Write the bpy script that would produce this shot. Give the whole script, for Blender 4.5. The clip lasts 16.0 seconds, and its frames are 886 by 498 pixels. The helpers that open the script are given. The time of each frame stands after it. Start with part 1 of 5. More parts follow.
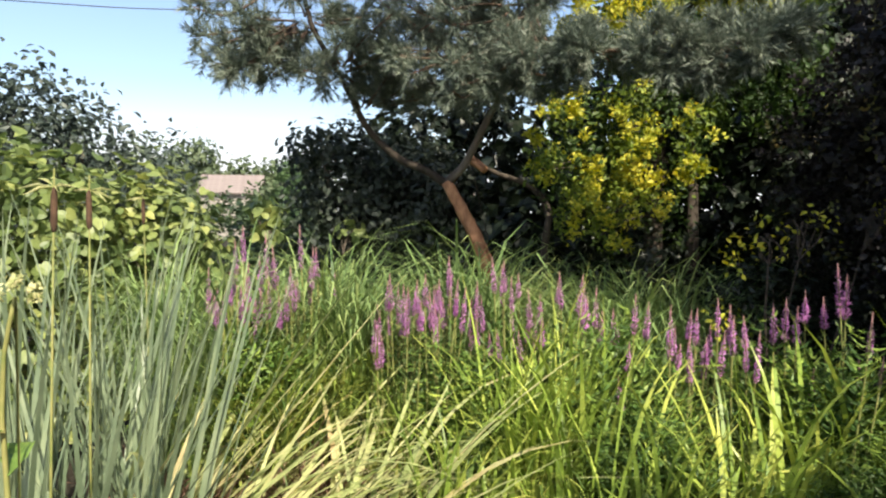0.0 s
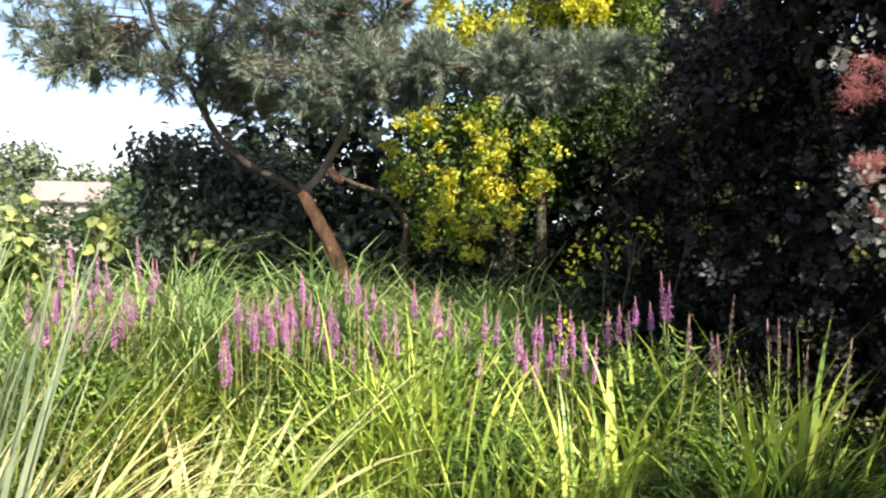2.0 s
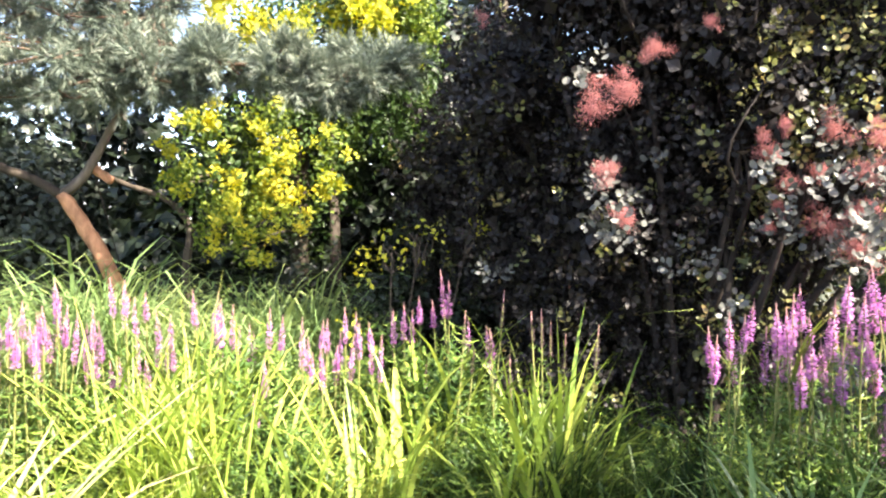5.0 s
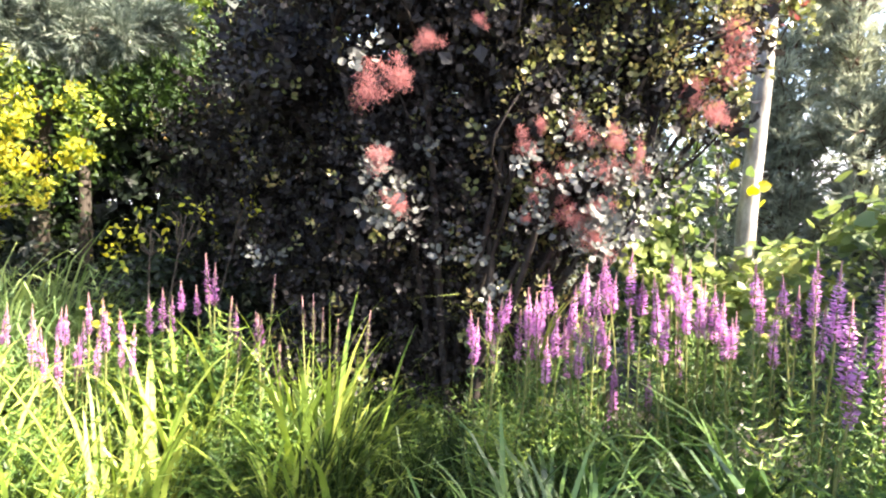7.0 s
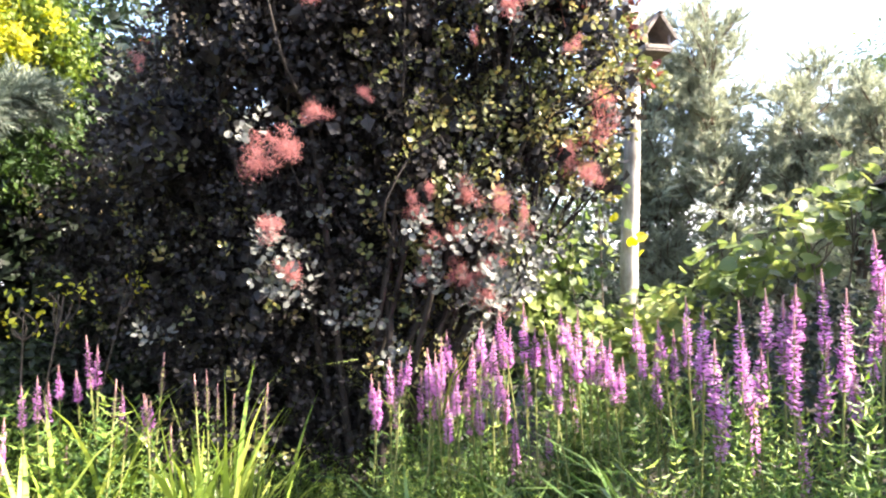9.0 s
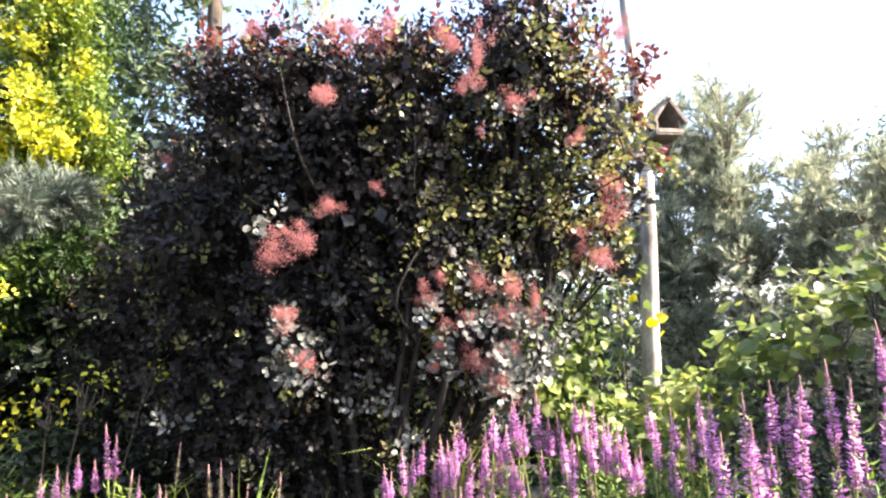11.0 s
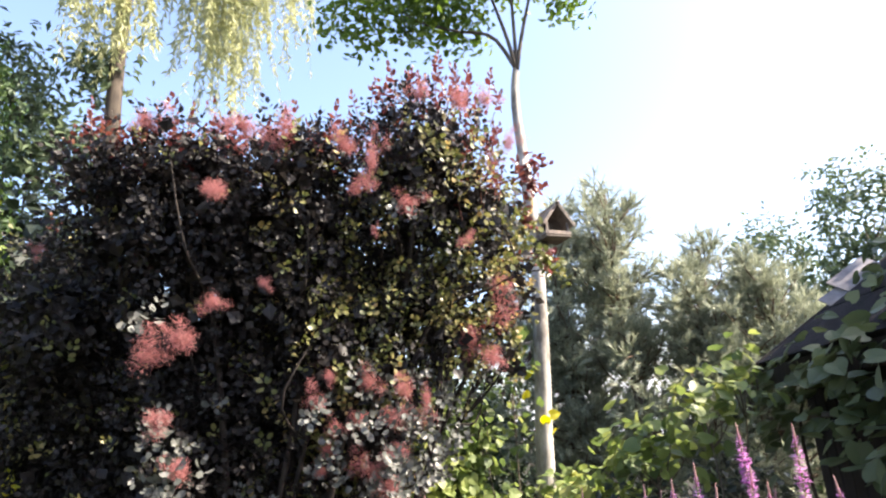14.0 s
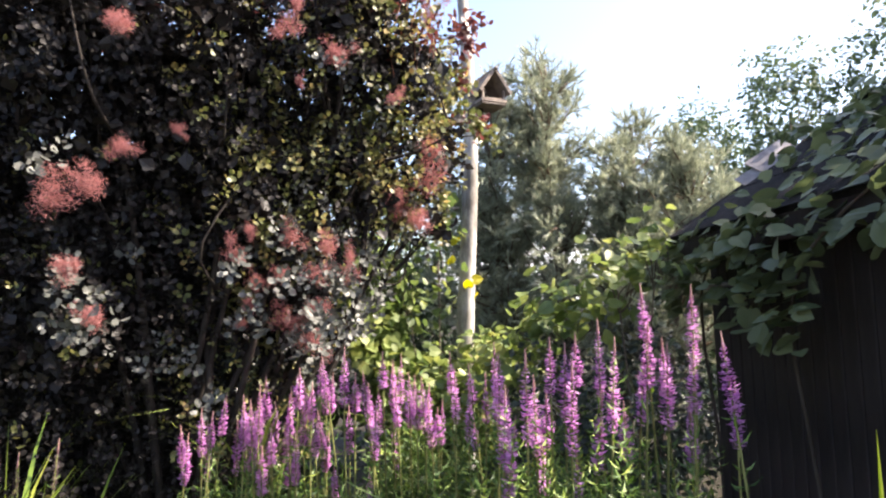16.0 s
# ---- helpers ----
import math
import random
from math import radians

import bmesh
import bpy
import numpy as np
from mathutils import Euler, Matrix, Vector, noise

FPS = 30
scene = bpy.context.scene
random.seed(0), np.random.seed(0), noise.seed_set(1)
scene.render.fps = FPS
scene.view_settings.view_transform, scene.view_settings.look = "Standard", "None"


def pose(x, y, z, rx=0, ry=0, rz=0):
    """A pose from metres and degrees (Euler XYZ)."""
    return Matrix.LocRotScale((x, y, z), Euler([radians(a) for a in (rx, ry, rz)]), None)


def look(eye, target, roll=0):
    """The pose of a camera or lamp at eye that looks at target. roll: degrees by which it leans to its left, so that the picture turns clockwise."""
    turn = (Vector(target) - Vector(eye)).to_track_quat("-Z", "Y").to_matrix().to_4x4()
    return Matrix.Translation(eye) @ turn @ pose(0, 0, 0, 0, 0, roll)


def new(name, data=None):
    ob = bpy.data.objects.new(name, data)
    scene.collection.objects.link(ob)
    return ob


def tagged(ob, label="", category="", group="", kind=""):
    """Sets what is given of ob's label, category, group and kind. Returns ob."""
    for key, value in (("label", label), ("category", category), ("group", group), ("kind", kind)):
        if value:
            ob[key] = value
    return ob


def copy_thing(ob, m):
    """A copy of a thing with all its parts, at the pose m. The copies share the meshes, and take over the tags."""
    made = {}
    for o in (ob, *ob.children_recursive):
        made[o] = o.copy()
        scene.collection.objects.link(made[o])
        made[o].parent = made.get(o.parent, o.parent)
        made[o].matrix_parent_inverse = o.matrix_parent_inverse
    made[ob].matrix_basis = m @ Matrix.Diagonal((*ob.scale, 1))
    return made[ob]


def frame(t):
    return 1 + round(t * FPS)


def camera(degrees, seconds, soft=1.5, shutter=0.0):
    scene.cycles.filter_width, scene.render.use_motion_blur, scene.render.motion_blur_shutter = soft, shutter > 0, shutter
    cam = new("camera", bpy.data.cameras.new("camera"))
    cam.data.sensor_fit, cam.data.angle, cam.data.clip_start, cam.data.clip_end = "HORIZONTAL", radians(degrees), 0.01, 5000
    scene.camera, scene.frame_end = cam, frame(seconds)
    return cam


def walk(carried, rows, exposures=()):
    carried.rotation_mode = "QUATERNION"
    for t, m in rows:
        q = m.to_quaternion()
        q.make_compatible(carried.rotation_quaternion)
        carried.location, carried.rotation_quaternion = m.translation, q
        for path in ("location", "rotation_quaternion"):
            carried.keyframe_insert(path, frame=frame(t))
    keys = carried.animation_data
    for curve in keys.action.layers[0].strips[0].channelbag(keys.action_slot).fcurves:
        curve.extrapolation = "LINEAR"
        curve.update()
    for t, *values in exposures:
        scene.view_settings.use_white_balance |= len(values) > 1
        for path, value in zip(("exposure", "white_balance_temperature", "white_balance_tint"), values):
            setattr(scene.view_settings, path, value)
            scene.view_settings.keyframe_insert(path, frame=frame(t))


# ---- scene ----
cam = camera(69.2, 16.0, soft=2.2)
METRES, EYE, TILT, LEAN, TURN = 0.66, 1.5, -3.0, 0.0, 0.0
ROWS = [
    (0.0, 0.0, 0.0, 0.0, 0.0, 0.0, -0.0),
    (0.5, 0.0276, 0.002, -0.0064, -2.78, -0.26, 0.2),
    (1.0, 0.0523, -0.0003, -0.0051, -5.59, 0.36, 0.08),
    (1.5, 0.0824, -0.001, -0.0083, -9.12, 0.8, 0.33),
    (2.0, 0.1086, -0.0005, -0.0031, -11.73, 0.96, 0.46),
    (2.5, 0.1469, 0.0065, -0.0117, -14.39, 0.61, 0.21),
    (3.0, 0.1759, -0.0015, -0.0094, -18.14, 0.4, 0.13),
    (3.5, 0.2013, -0.0213, -0.0115, -21.09, 0.04, -0.16),
    (3.7, 0.2133, -0.0253, -0.0115, -21.3, 0.9, 0.51),
    (5.8, 0.3745, -0.081, -0.0174, -33.1, 0.45, 0.4),
    (6.0, 0.3895, -0.082, -0.0174, -34.39, 0.37, -0.09),
    (6.5, 0.4275, -0.0757, -0.0214, -42.85, -0.24, 1.19),
    (7.0, 0.4436, -0.0715, -0.0202, -46.81, -0.83, 0.62),
    (7.5, 0.4472, -0.0826, -0.027, -49.46, -2.15, 1.12),
    (8.0, 0.442, -0.0986, -0.0223, -51.33, -1.03, 1.6),
    (8.5, 0.4314, -0.1291, -0.0115, -54.55, 2.38, 2.82),
    (8.7, 0.4314, -0.1441, -0.0075, -55.15, 3.06, 3.49),
    (10.8, 0.4432, -0.3181, 0.0519, -52.38, 10.37, 4.47),
    (11.0, 0.4412, -0.3301, 0.0569, -52.28, 11.08, 4.38),
    (11.5, 0.4287, -0.3463, 0.0745, -52.09, 14.18, 4.74),
    (12.0, 0.4295, -0.3663, 0.0899, -53.13, 16.44, 4.77),
    (12.5, 0.436, -0.3799, 0.105, -54.11, 19.59, 5.47),
    (13.0, 0.4396, -0.3887, 0.1136, -55.14, 20.41, 5.46),
    (13.5, 0.4447, -0.401, 0.1175, -57.02, 20.25, 5.26),
    (14.0, 0.4707, -0.4194, 0.1053, -60.7, 18.33, 5.56),
    (14.5, 0.4958, -0.4278, 0.0863, -63.41, 12.8, 4.22),
    (15.0, 0.5044, -0.4342, 0.0757, -64.07, 10.97, 4.46),
    (15.5, 0.527, -0.4367, 0.0551, -66.0, 8.52, 3.86),
    (16.0, 0.5569, -0.4394, 0.0346, -66.86, 6.47, 4.1),
]
EXPOSURES = [(0.0, 1.15, 6500, 10), (1.5, 1.52, 6500, 11), (3.5, 2.33, 6500, 13), (6.0, 3.06, 6550, 15), (8.5, 3.04, 6500, 16), (11.0, 2.75, 6500, 16), (13.0, 2.27, 6500, 15), (16.0, 2.08, 6550, 17)]
walk(cam, [(t, pose(0, 0, EYE, TILT, LEAN, TURN) @ pose(METRES * x, METRES * y, METRES * z, 90 + pitch, roll, yaw)) for t, x, y, z, yaw, pitch, roll in ROWS], EXPOSURES)

# ---- world, sun ----
SUN_AZ, SUN_EL = 158.0, 43.5
world = bpy.data.worlds.new("sky")
scene.world = world
world.use_nodes = True
wn, wl = world.node_tree.nodes, world.node_tree.links
sky = wn.new("ShaderNodeTexSky")
sky.sky_type, sky.sun_disc = "NISHITA", False
sky.sun_elevation, sky.sun_rotation = radians(SUN_EL), radians(SUN_AZ)
sky.air_density, sky.dust_density, sky.ozone_density = 1.0, 2.5, 1.0
wn["Background"].inputs["Strength"].default_value = 0.12
way, sep = wn.new("ShaderNodeTexCoord"), wn.new("ShaderNodeSeparateXYZ")
wl.new(way.outputs["Generated"], sep.inputs[0])
low = wn.new("ShaderNodeMapRange")
low.interpolation_type = "SMOOTHSTEP"
low.inputs["From Min"].default_value, low.inputs["From Max"].default_value = 0.2, 0.03
wl.new(sep.outputs["Z"], low.inputs["Value"])
puff = wn.new("ShaderNodeTexNoise")
puff.inputs["Scale"].default_value, puff.inputs["Detail"].default_value = 3.2, 6
wl.new(way.outputs["Generated"], puff.inputs["Vector"])
amount = wn.new("ShaderNodeMath")
amount.operation = "MULTIPLY"
spread = wn.new("ShaderNodeMapRange")
spread.inputs["From Min"].default_value, spread.inputs["From Max"].default_value = 0.32, 0.58
wl.new(puff.outputs["Fac"], spread.inputs["Value"])
wl.new(spread.outputs[0], amount.inputs[0])
wl.new(low.outputs[0], amount.inputs[1])
cloud = wn.new("ShaderNodeMix")
cloud.data_type = "RGBA"
cloud.inputs[7].default_value = (5.2, 5.2, 5.4, 1)
wl.new(amount.outputs[0], cloud.inputs[0])
wl.new(sky.outputs["Color"], cloud.inputs[6])
wl.new(cloud.outputs[2], wn["Background"].inputs["Color"])
sun_data = bpy.data.lights.new("sun", "SUN")
sun_data.energy, sun_data.angle, sun_data.color = 5.0, radians(0.5), (1.0, 0.91, 0.74)
sun = new("sun", sun_data)
sun_way = Vector((math.sin(radians(SUN_AZ)) * math.cos(radians(SUN_EL)), math.cos(radians(SUN_AZ)) * math.cos(radians(SUN_EL)), math.sin(radians(SUN_EL))))
sun.matrix_world = look(sun_way * 60, (0, 0, 0))

# ---- materials ----


def ramp(nodes, stops):
    node = nodes.new("ShaderNodeValToRGB")
    while len(node.color_ramp.elements) < len(stops):
        node.color_ramp.elements.new(0.5)
    for e, (p, c) in zip(node.color_ramp.elements, stops):
        e.position, e.color = p, (*c, 1)
    return node


def leaf_mat(name, colours, through_light=0.35, rough=0.5, patch=1.2, gloss=0.35):
    """Foliage: colour varies leaf by leaf and in patches, some light passes through."""
    m = bpy.data.materials.new(name)
    m.use_nodes = True
    n, l = m.node_tree.nodes, m.node_tree.links
    b = n["Principled BSDF"]
    b.inputs["Roughness"].default_value = rough
    b.inputs["Specular IOR Level"].default_value = gloss
    geo = n.new("ShaderNodeNewGeometry")
    tex = n.new("ShaderNodeTexCoord")
    noi = n.new("ShaderNodeTexNoise")
    noi.inputs["Scale"].default_value = patch * 1.7
    noi.inputs["Detail"].default_value = 3
    l.new(tex.outputs["Object"], noi.inputs["Vector"])
    mix = n.new("ShaderNodeMath")
    mix.operation = "MULTIPLY_ADD"
    mix.inputs[1].default_value = 0.55
    l.new(geo.outputs["Random Per Island"], mix.inputs[0])
    sub = n.new("ShaderNodeMath")
    sub.operation = "MULTIPLY_ADD"
    sub.inputs[1].default_value, sub.inputs[2].default_value = 1.2, -0.38
    l.new(noi.outputs["Fac"], sub.inputs[0])
    l.new(sub.outputs[0], mix.inputs[2])
    r = ramp(n, [(i / (len(colours) - 1), c) for i, c in enumerate(colours)])
    l.new(mix.outputs[0], r.inputs["Fac"])
    fine = n.new("ShaderNodeTexNoise")
    fine.inputs["Scale"].default_value = 60
    l.new(tex.outputs["Object"], fine.inputs["Vector"])
    bump = n.new("ShaderNodeBump")
    bump.inputs["Strength"].default_value, bump.inputs["Distance"].default_value = 0.3, 0.004
    l.new(fine.outputs["Fac"], bump.inputs["Height"])
    l.new(bump.outputs["Normal"], b.inputs["Normal"])
    l.new(r.outputs["Color"], b.inputs["Base Color"])
    if through_light > 0:
        tr = n.new("ShaderNodeBsdfTranslucent")
        hue = n.new("ShaderNodeHueSaturation")
        hue.inputs["Saturation"].default_value, hue.inputs["Value"].default_value = 1.1, 1.3
        l.new(r.outputs["Color"], hue.inputs["Color"])
        l.new(hue.outputs["Color"], tr.inputs["Color"])
        ms = n.new("ShaderNodeMixShader")
        ms.inputs["Fac"].default_value = through_light
        l.new(b.outputs[0], ms.inputs[1])
        l.new(tr.outputs[0], ms.inputs[2])
        l.new(ms.outputs[0], n["Material Output"].inputs["Surface"])
    return m


def solid_mat(name, dark, light, scale=8.0, rough=0.8, bump=0.5, stretch=(1, 1, 1), depth=0.01):
    """Bark, board, soil and the like: two colours in grain and stains, with relief."""
    m = bpy.data.materials.new(name)
    m.use_nodes = True
    n, l = m.node_tree.nodes, m.node_tree.links
    b = n["Principled BSDF"]
    b.inputs["Roughness"].default_value = rough
    b.inputs["Specular IOR Level"].default_value = 0.25
    tex, mp = n.new("ShaderNodeTexCoord"), n.new("ShaderNodeMapping")
    mp.inputs["Scale"].default_value = stretch
    l.new(tex.outputs["Object"], mp.inputs["Vector"])
    a, c = n.new("ShaderNodeTexNoise"), n.new("ShaderNodeTexNoise")
    a.inputs["Scale"].default_value, a.inputs["Detail"].default_value, a.inputs["Roughness"].default_value = scale, 6, 0.65
    c.inputs["Scale"].default_value, c.inputs["Detail"].default_value = scale * 0.15, 2
    l.new(mp.outputs[0], a.inputs["Vector"])
    l.new(tex.outputs["Object"], c.inputs["Vector"])
    mix = n.new("ShaderNodeMath")
    mix.operation = "MULTIPLY_ADD"
    mix.inputs[1].default_value = 0.6
    l.new(a.outputs["Fac"], mix.inputs[0])
    half = n.new("ShaderNodeMath")
    half.operation, half.inputs[1].default_value = "MULTIPLY", 0.4
    l.new(c.outputs["Fac"], half.inputs[0])
    l.new(half.outputs[0], mix.inputs[2])
    r = ramp(n, [(0.36, dark), (0.62, light)])
    l.new(mix.outputs[0], r.inputs["Fac"])
    l.new(r.outputs["Color"], b.inputs["Base Color"])
    bp = n.new("ShaderNodeBump")
    bp.inputs["Strength"].default_value, bp.inputs["Distance"].default_value = bump, depth
    l.new(a.outputs["Fac"], bp.inputs["Height"])
    l.new(bp.outputs["Normal"], b.inputs["Normal"])
    return m


M_SOIL = solid_mat("wet_soil", (0.012, 0.010, 0.007), (0.028, 0.023, 0.014), 6, 0.95, 0.8, depth=0.03)
M_BARK = solid_mat("grey_bark", (0.045, 0.036, 0.028), (0.17, 0.14, 0.11), 14, 0.9, 0.9, (1, 1, 0.25))
M_PINEBARK = solid_mat("orange_pine_bark", (0.072, 0.030, 0.017), (0.552, 0.287, 0.161), 16, 0.85, 0.9, (1, 1, 0.35))
M_TWIG = solid_mat("brown_twig", (0.05, 0.034, 0.025), (0.17, 0.115, 0.08), 20, 0.85, 0.5)
# darkened bark, puts shade into limbs and stems under foliage
M_DARKBARK = solid_mat("dark_bark", (0.025, 0.02, 0.016), (0.085, 0.068, 0.052), 12, 0.9, 0.9, (1, 1, 0.25))
M_POLE = solid_mat("pale_bark", (0.13, 0.115, 0.1), (0.5, 0.47, 0.43), 14, 0.8, 0.6, (1, 1, 0.4))
M_STEM = solid_mat("green_stem", (0.09, 0.13, 0.03), (0.22, 0.2, 0.07), 20, 0.6, 0.2)
M_BOARD = solid_mat("weathered_board", (0.10, 0.08, 0.068), (0.29, 0.24, 0.205), 18, 0.8, 0.5, (1, 1, 0.2))
# near black: the shed front's deep shade is put into the colour
M_DARKBOARD = solid_mat("near_black_board", (0.016, 0.013, 0.012), (0.045, 0.035, 0.032), 12, 0.8, 0.5, (1, 1, 0.2))
M_FELT = solid_mat("roofing_felt", (0.012, 0.012, 0.013), (0.03, 0.028, 0.03), 30, 1.0, 0.9)
M_FELT.node_tree.nodes["Principled BSDF"].inputs["Specular IOR Level"].default_value = 0.08
M_FLAP = solid_mat("grey_felt_flap", (0.16, 0.145, 0.15), (0.3, 0.28, 0.285), 12, 0.85, 0.4)
M_TILE = solid_mat("faded_roof_tile", (0.14, 0.112, 0.104), (0.23, 0.195, 0.183), 3, 0.85, 0.3)
M_PLASTER = solid_mat("pale_plaster", (0.2, 0.18, 0.155), (0.3, 0.28, 0.25), 4, 0.9, 0.2)
M_CABLE = solid_mat("black_cable", (0.02, 0.02, 0.025), (0.05, 0.05, 0.06), 10, 0.6, 0.1)
M_BUD = solid_mat("pink_brown_bud", (0.2, 0.11, 0.1), (0.36, 0.2, 0.2), 40, 0.7, 0.2)
M_HEAD = solid_mat("brown_seed_head", (0.03, 0.018, 0.011), (0.085, 0.05, 0.03), 60, 0.95, 0.8, depth=0.003)

L_GRASS = leaf_mat("meadow_grass", [(0.02, 0.045, 0.012), (0.085, 0.135, 0.03), (0.25, 0.31, 0.06), (0.52, 0.5, 0.13)], 0.2, 0.45, 1.1, 0.4)
L_REED = leaf_mat("reed_leaf", [(0.045, 0.09, 0.035), (0.16, 0.235, 0.08), (0.37, 0.43, 0.16)], 0.2, 0.5, 0.9, 0.25)
L_CAT = leaf_mat("cattail_leaf", [(0.035, 0.055, 0.03), (0.125, 0.165, 0.095), (0.33, 0.37, 0.22)], 0.2, 0.4, 2.0)
L_SEDGE = leaf_mat("yellowing_sedge", [(0.2, 0.25, 0.09), (0.36, 0.4, 0.16), (0.52, 0.5, 0.25), (0.42, 0.3, 0.15)], 0.3, 0.45, 1.6)
# sedge green darkened so that the colour itself carries the shade
L_SHADESEDGE = leaf_mat("shade_dark_sedge", [(0.008, 0.02, 0.006), (0.018, 0.04, 0.01), (0.055, 0.09, 0.02)], 0.2, 0.5, 1.4, 0.2)
L_LOO = leaf_mat("loosestrife_leaf", [(0.016, 0.036, 0.009), (0.05, 0.1, 0.02), (0.15, 0.23, 0.04), (0.4, 0.44, 0.08)], 0.2, 0.5, 1.2, 0.3)
L_FLOWER = leaf_mat("magenta_petal", [(0.38, 0.11, 0.38), (0.59, 0.28, 0.57), (0.78, 0.52, 0.74)], 0.35, 0.6, 9.0)
L_NEEDLE = leaf_mat("blue_green_needle", [(0.025, 0.038, 0.03), (0.09, 0.115, 0.085), (0.3, 0.33, 0.25)], 0.12, 0.5, 1.6)
L_NEEDLE2 = leaf_mat("grey_green_needle", [(0.11, 0.13, 0.095), (0.26, 0.28, 0.2), (0.46, 0.48, 0.35)], 0.25, 0.5, 1.3)
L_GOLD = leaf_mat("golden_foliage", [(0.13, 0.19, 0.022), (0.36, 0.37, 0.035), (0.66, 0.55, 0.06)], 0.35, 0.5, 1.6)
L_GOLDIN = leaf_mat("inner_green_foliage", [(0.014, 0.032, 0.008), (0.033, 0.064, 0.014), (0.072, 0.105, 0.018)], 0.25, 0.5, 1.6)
# near black: deep shade put into the leaf colour
L_DEEPSHADE = leaf_mat("deep_shade_leaf", [(0.005, 0.009, 0.006), (0.012, 0.019, 0.010), (0.022, 0.033, 0.016)], 0.15, 0.42, 1.5)
L_HAZEL = leaf_mat("dull_green_leaf", [(0.018, 0.032, 0.016), (0.035, 0.06, 0.025), (0.06, 0.09, 0.04)], 0.25, 0.45, 1.5)
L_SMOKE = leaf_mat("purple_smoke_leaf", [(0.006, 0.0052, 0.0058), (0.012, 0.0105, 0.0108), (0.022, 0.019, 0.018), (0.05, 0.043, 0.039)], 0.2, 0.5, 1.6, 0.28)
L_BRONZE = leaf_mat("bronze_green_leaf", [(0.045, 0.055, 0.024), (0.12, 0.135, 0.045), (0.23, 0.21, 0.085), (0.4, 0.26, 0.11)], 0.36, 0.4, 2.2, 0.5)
# leaf sheen and sun glints put into a pale colour
L_SHEEN = leaf_mat("sheen_pale_leaf", [(0.04, 0.044, 0.04), (0.08, 0.085, 0.075), (0.165, 0.165, 0.155)], 0.15, 0.45, 2.0, 0.4)
L_SMOKEYOUNG = leaf_mat("young_red_leaf", [(0.06, 0.018, 0.02), (0.13, 0.04, 0.038), (0.22, 0.10, 0.055)], 0.35, 0.4, 1.8, 0.5)
L_PLUME = leaf_mat("pink_plume", [(0.24, 0.085, 0.083), (0.36, 0.15, 0.147), (0.5, 0.265, 0.255)], 0.4, 0.8, 6.0)
L_VINE = leaf_mat("vine_leaf", [(0.055, 0.085, 0.03), (0.11, 0.155, 0.05), (0.22, 0.265, 0.085), (0.39, 0.39, 0.13)], 0.36, 0.45, 1.4, 0.4)
# darker copy of the vine leaf, shade on the shed put into colour
L_VINESHADE = leaf_mat("shaded_vine_leaf", [(0.05, 0.065, 0.032), (0.095, 0.12, 0.053), (0.18, 0.2, 0.09)], 0.3, 0.45, 1.4)
L_WILLOW = leaf_mat("willow_leaf", [(0.2, 0.22, 0.1), (0.36, 0.37, 0.19), (0.52, 0.51, 0.3)], 0.4, 0.5, 0.8)
L_AIRY = leaf_mat("airy_leaf", [(0.045, 0.07, 0.04), (0.09, 0.125, 0.065), (0.15, 0.19, 0.09)], 0.3, 0.45, 1.0)
L_IRIS = leaf_mat("yellow_green_iris", [(0.20, 0.26, 0.03), (0.28, 0.34, 0.045), (0.36, 0.40, 0.06)], 0.5, 0.4, 3.0)
L_SLIM = leaf_mat("fresh_green_leaf", [(0.05, 0.09, 0.02), (0.10, 0.16, 0.03), (0.2, 0.26, 0.045)], 0.45, 0.45, 1.0)
L_FIR = leaf_mat("green_conifer", [(0.03, 0.06, 0.025), (0.06, 0.11, 0.04), (0.1, 0.16, 0.06)], 0.2, 0.6, 1.0)
L_DEAD = leaf_mat("withered_leaf", [(0.06, 0.035, 0.02), (0.16, 0.09, 0.055), (0.3, 0.2, 0.13)], 0.2, 0.7, 2.0)
L_YELLOW = leaf_mat("yellowed_leaf", [(0.35, 0.33, 0.03), (0.5, 0.45, 0.04), (0.62, 0.55, 0.07)], 0.45, 0.45, 2.0)
L_ELDER = leaf_mat("grey_green_elder", [(0.022, 0.034, 0.028), (0.045, 0.062, 0.05), (0.085, 0.105, 0.085)], 0.25, 0.45, 1.2)
L_GOLDGREEN = leaf_mat("yellow_green_spray", [(0.05, 0.09, 0.014), (0.12, 0.17, 0.022), (0.24, 0.28, 0.035)], 0.3, 0.5, 1.6)
L_BLADE = leaf_mat("pale_iris_blade", [(0.07, 0.12, 0.02), (0.22, 0.31, 0.05), (0.48, 0.5, 0.11)], 0.25, 0.42, 1.3, 0.45)
L_DUSK = leaf_mat("dusky_green_leaf", [(0.016, 0.023, 0.018), (0.036, 0.048, 0.034), (0.075, 0.092, 0.065)], 0.2, 0.45, 1.5)
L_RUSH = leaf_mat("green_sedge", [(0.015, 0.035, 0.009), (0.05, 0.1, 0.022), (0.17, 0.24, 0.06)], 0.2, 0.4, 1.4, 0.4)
# withered petals, dimmed further to stand for shade
L_SHADEPETAL = leaf_mat("shade_dimmed_petal", [(0.08, 0.05, 0.06), (0.15, 0.1, 0.11), (0.25, 0.18, 0.18)], 0.25, 0.7, 8.0)
# bark darkened so the inner limbs read as shaded silhouettes
M_SHADEBARK = solid_mat("shade_dark_bark", (0.014, 0.011, 0.01), (0.045, 0.036, 0.03), 14, 0.9, 0.8, (1, 1, 0.25))
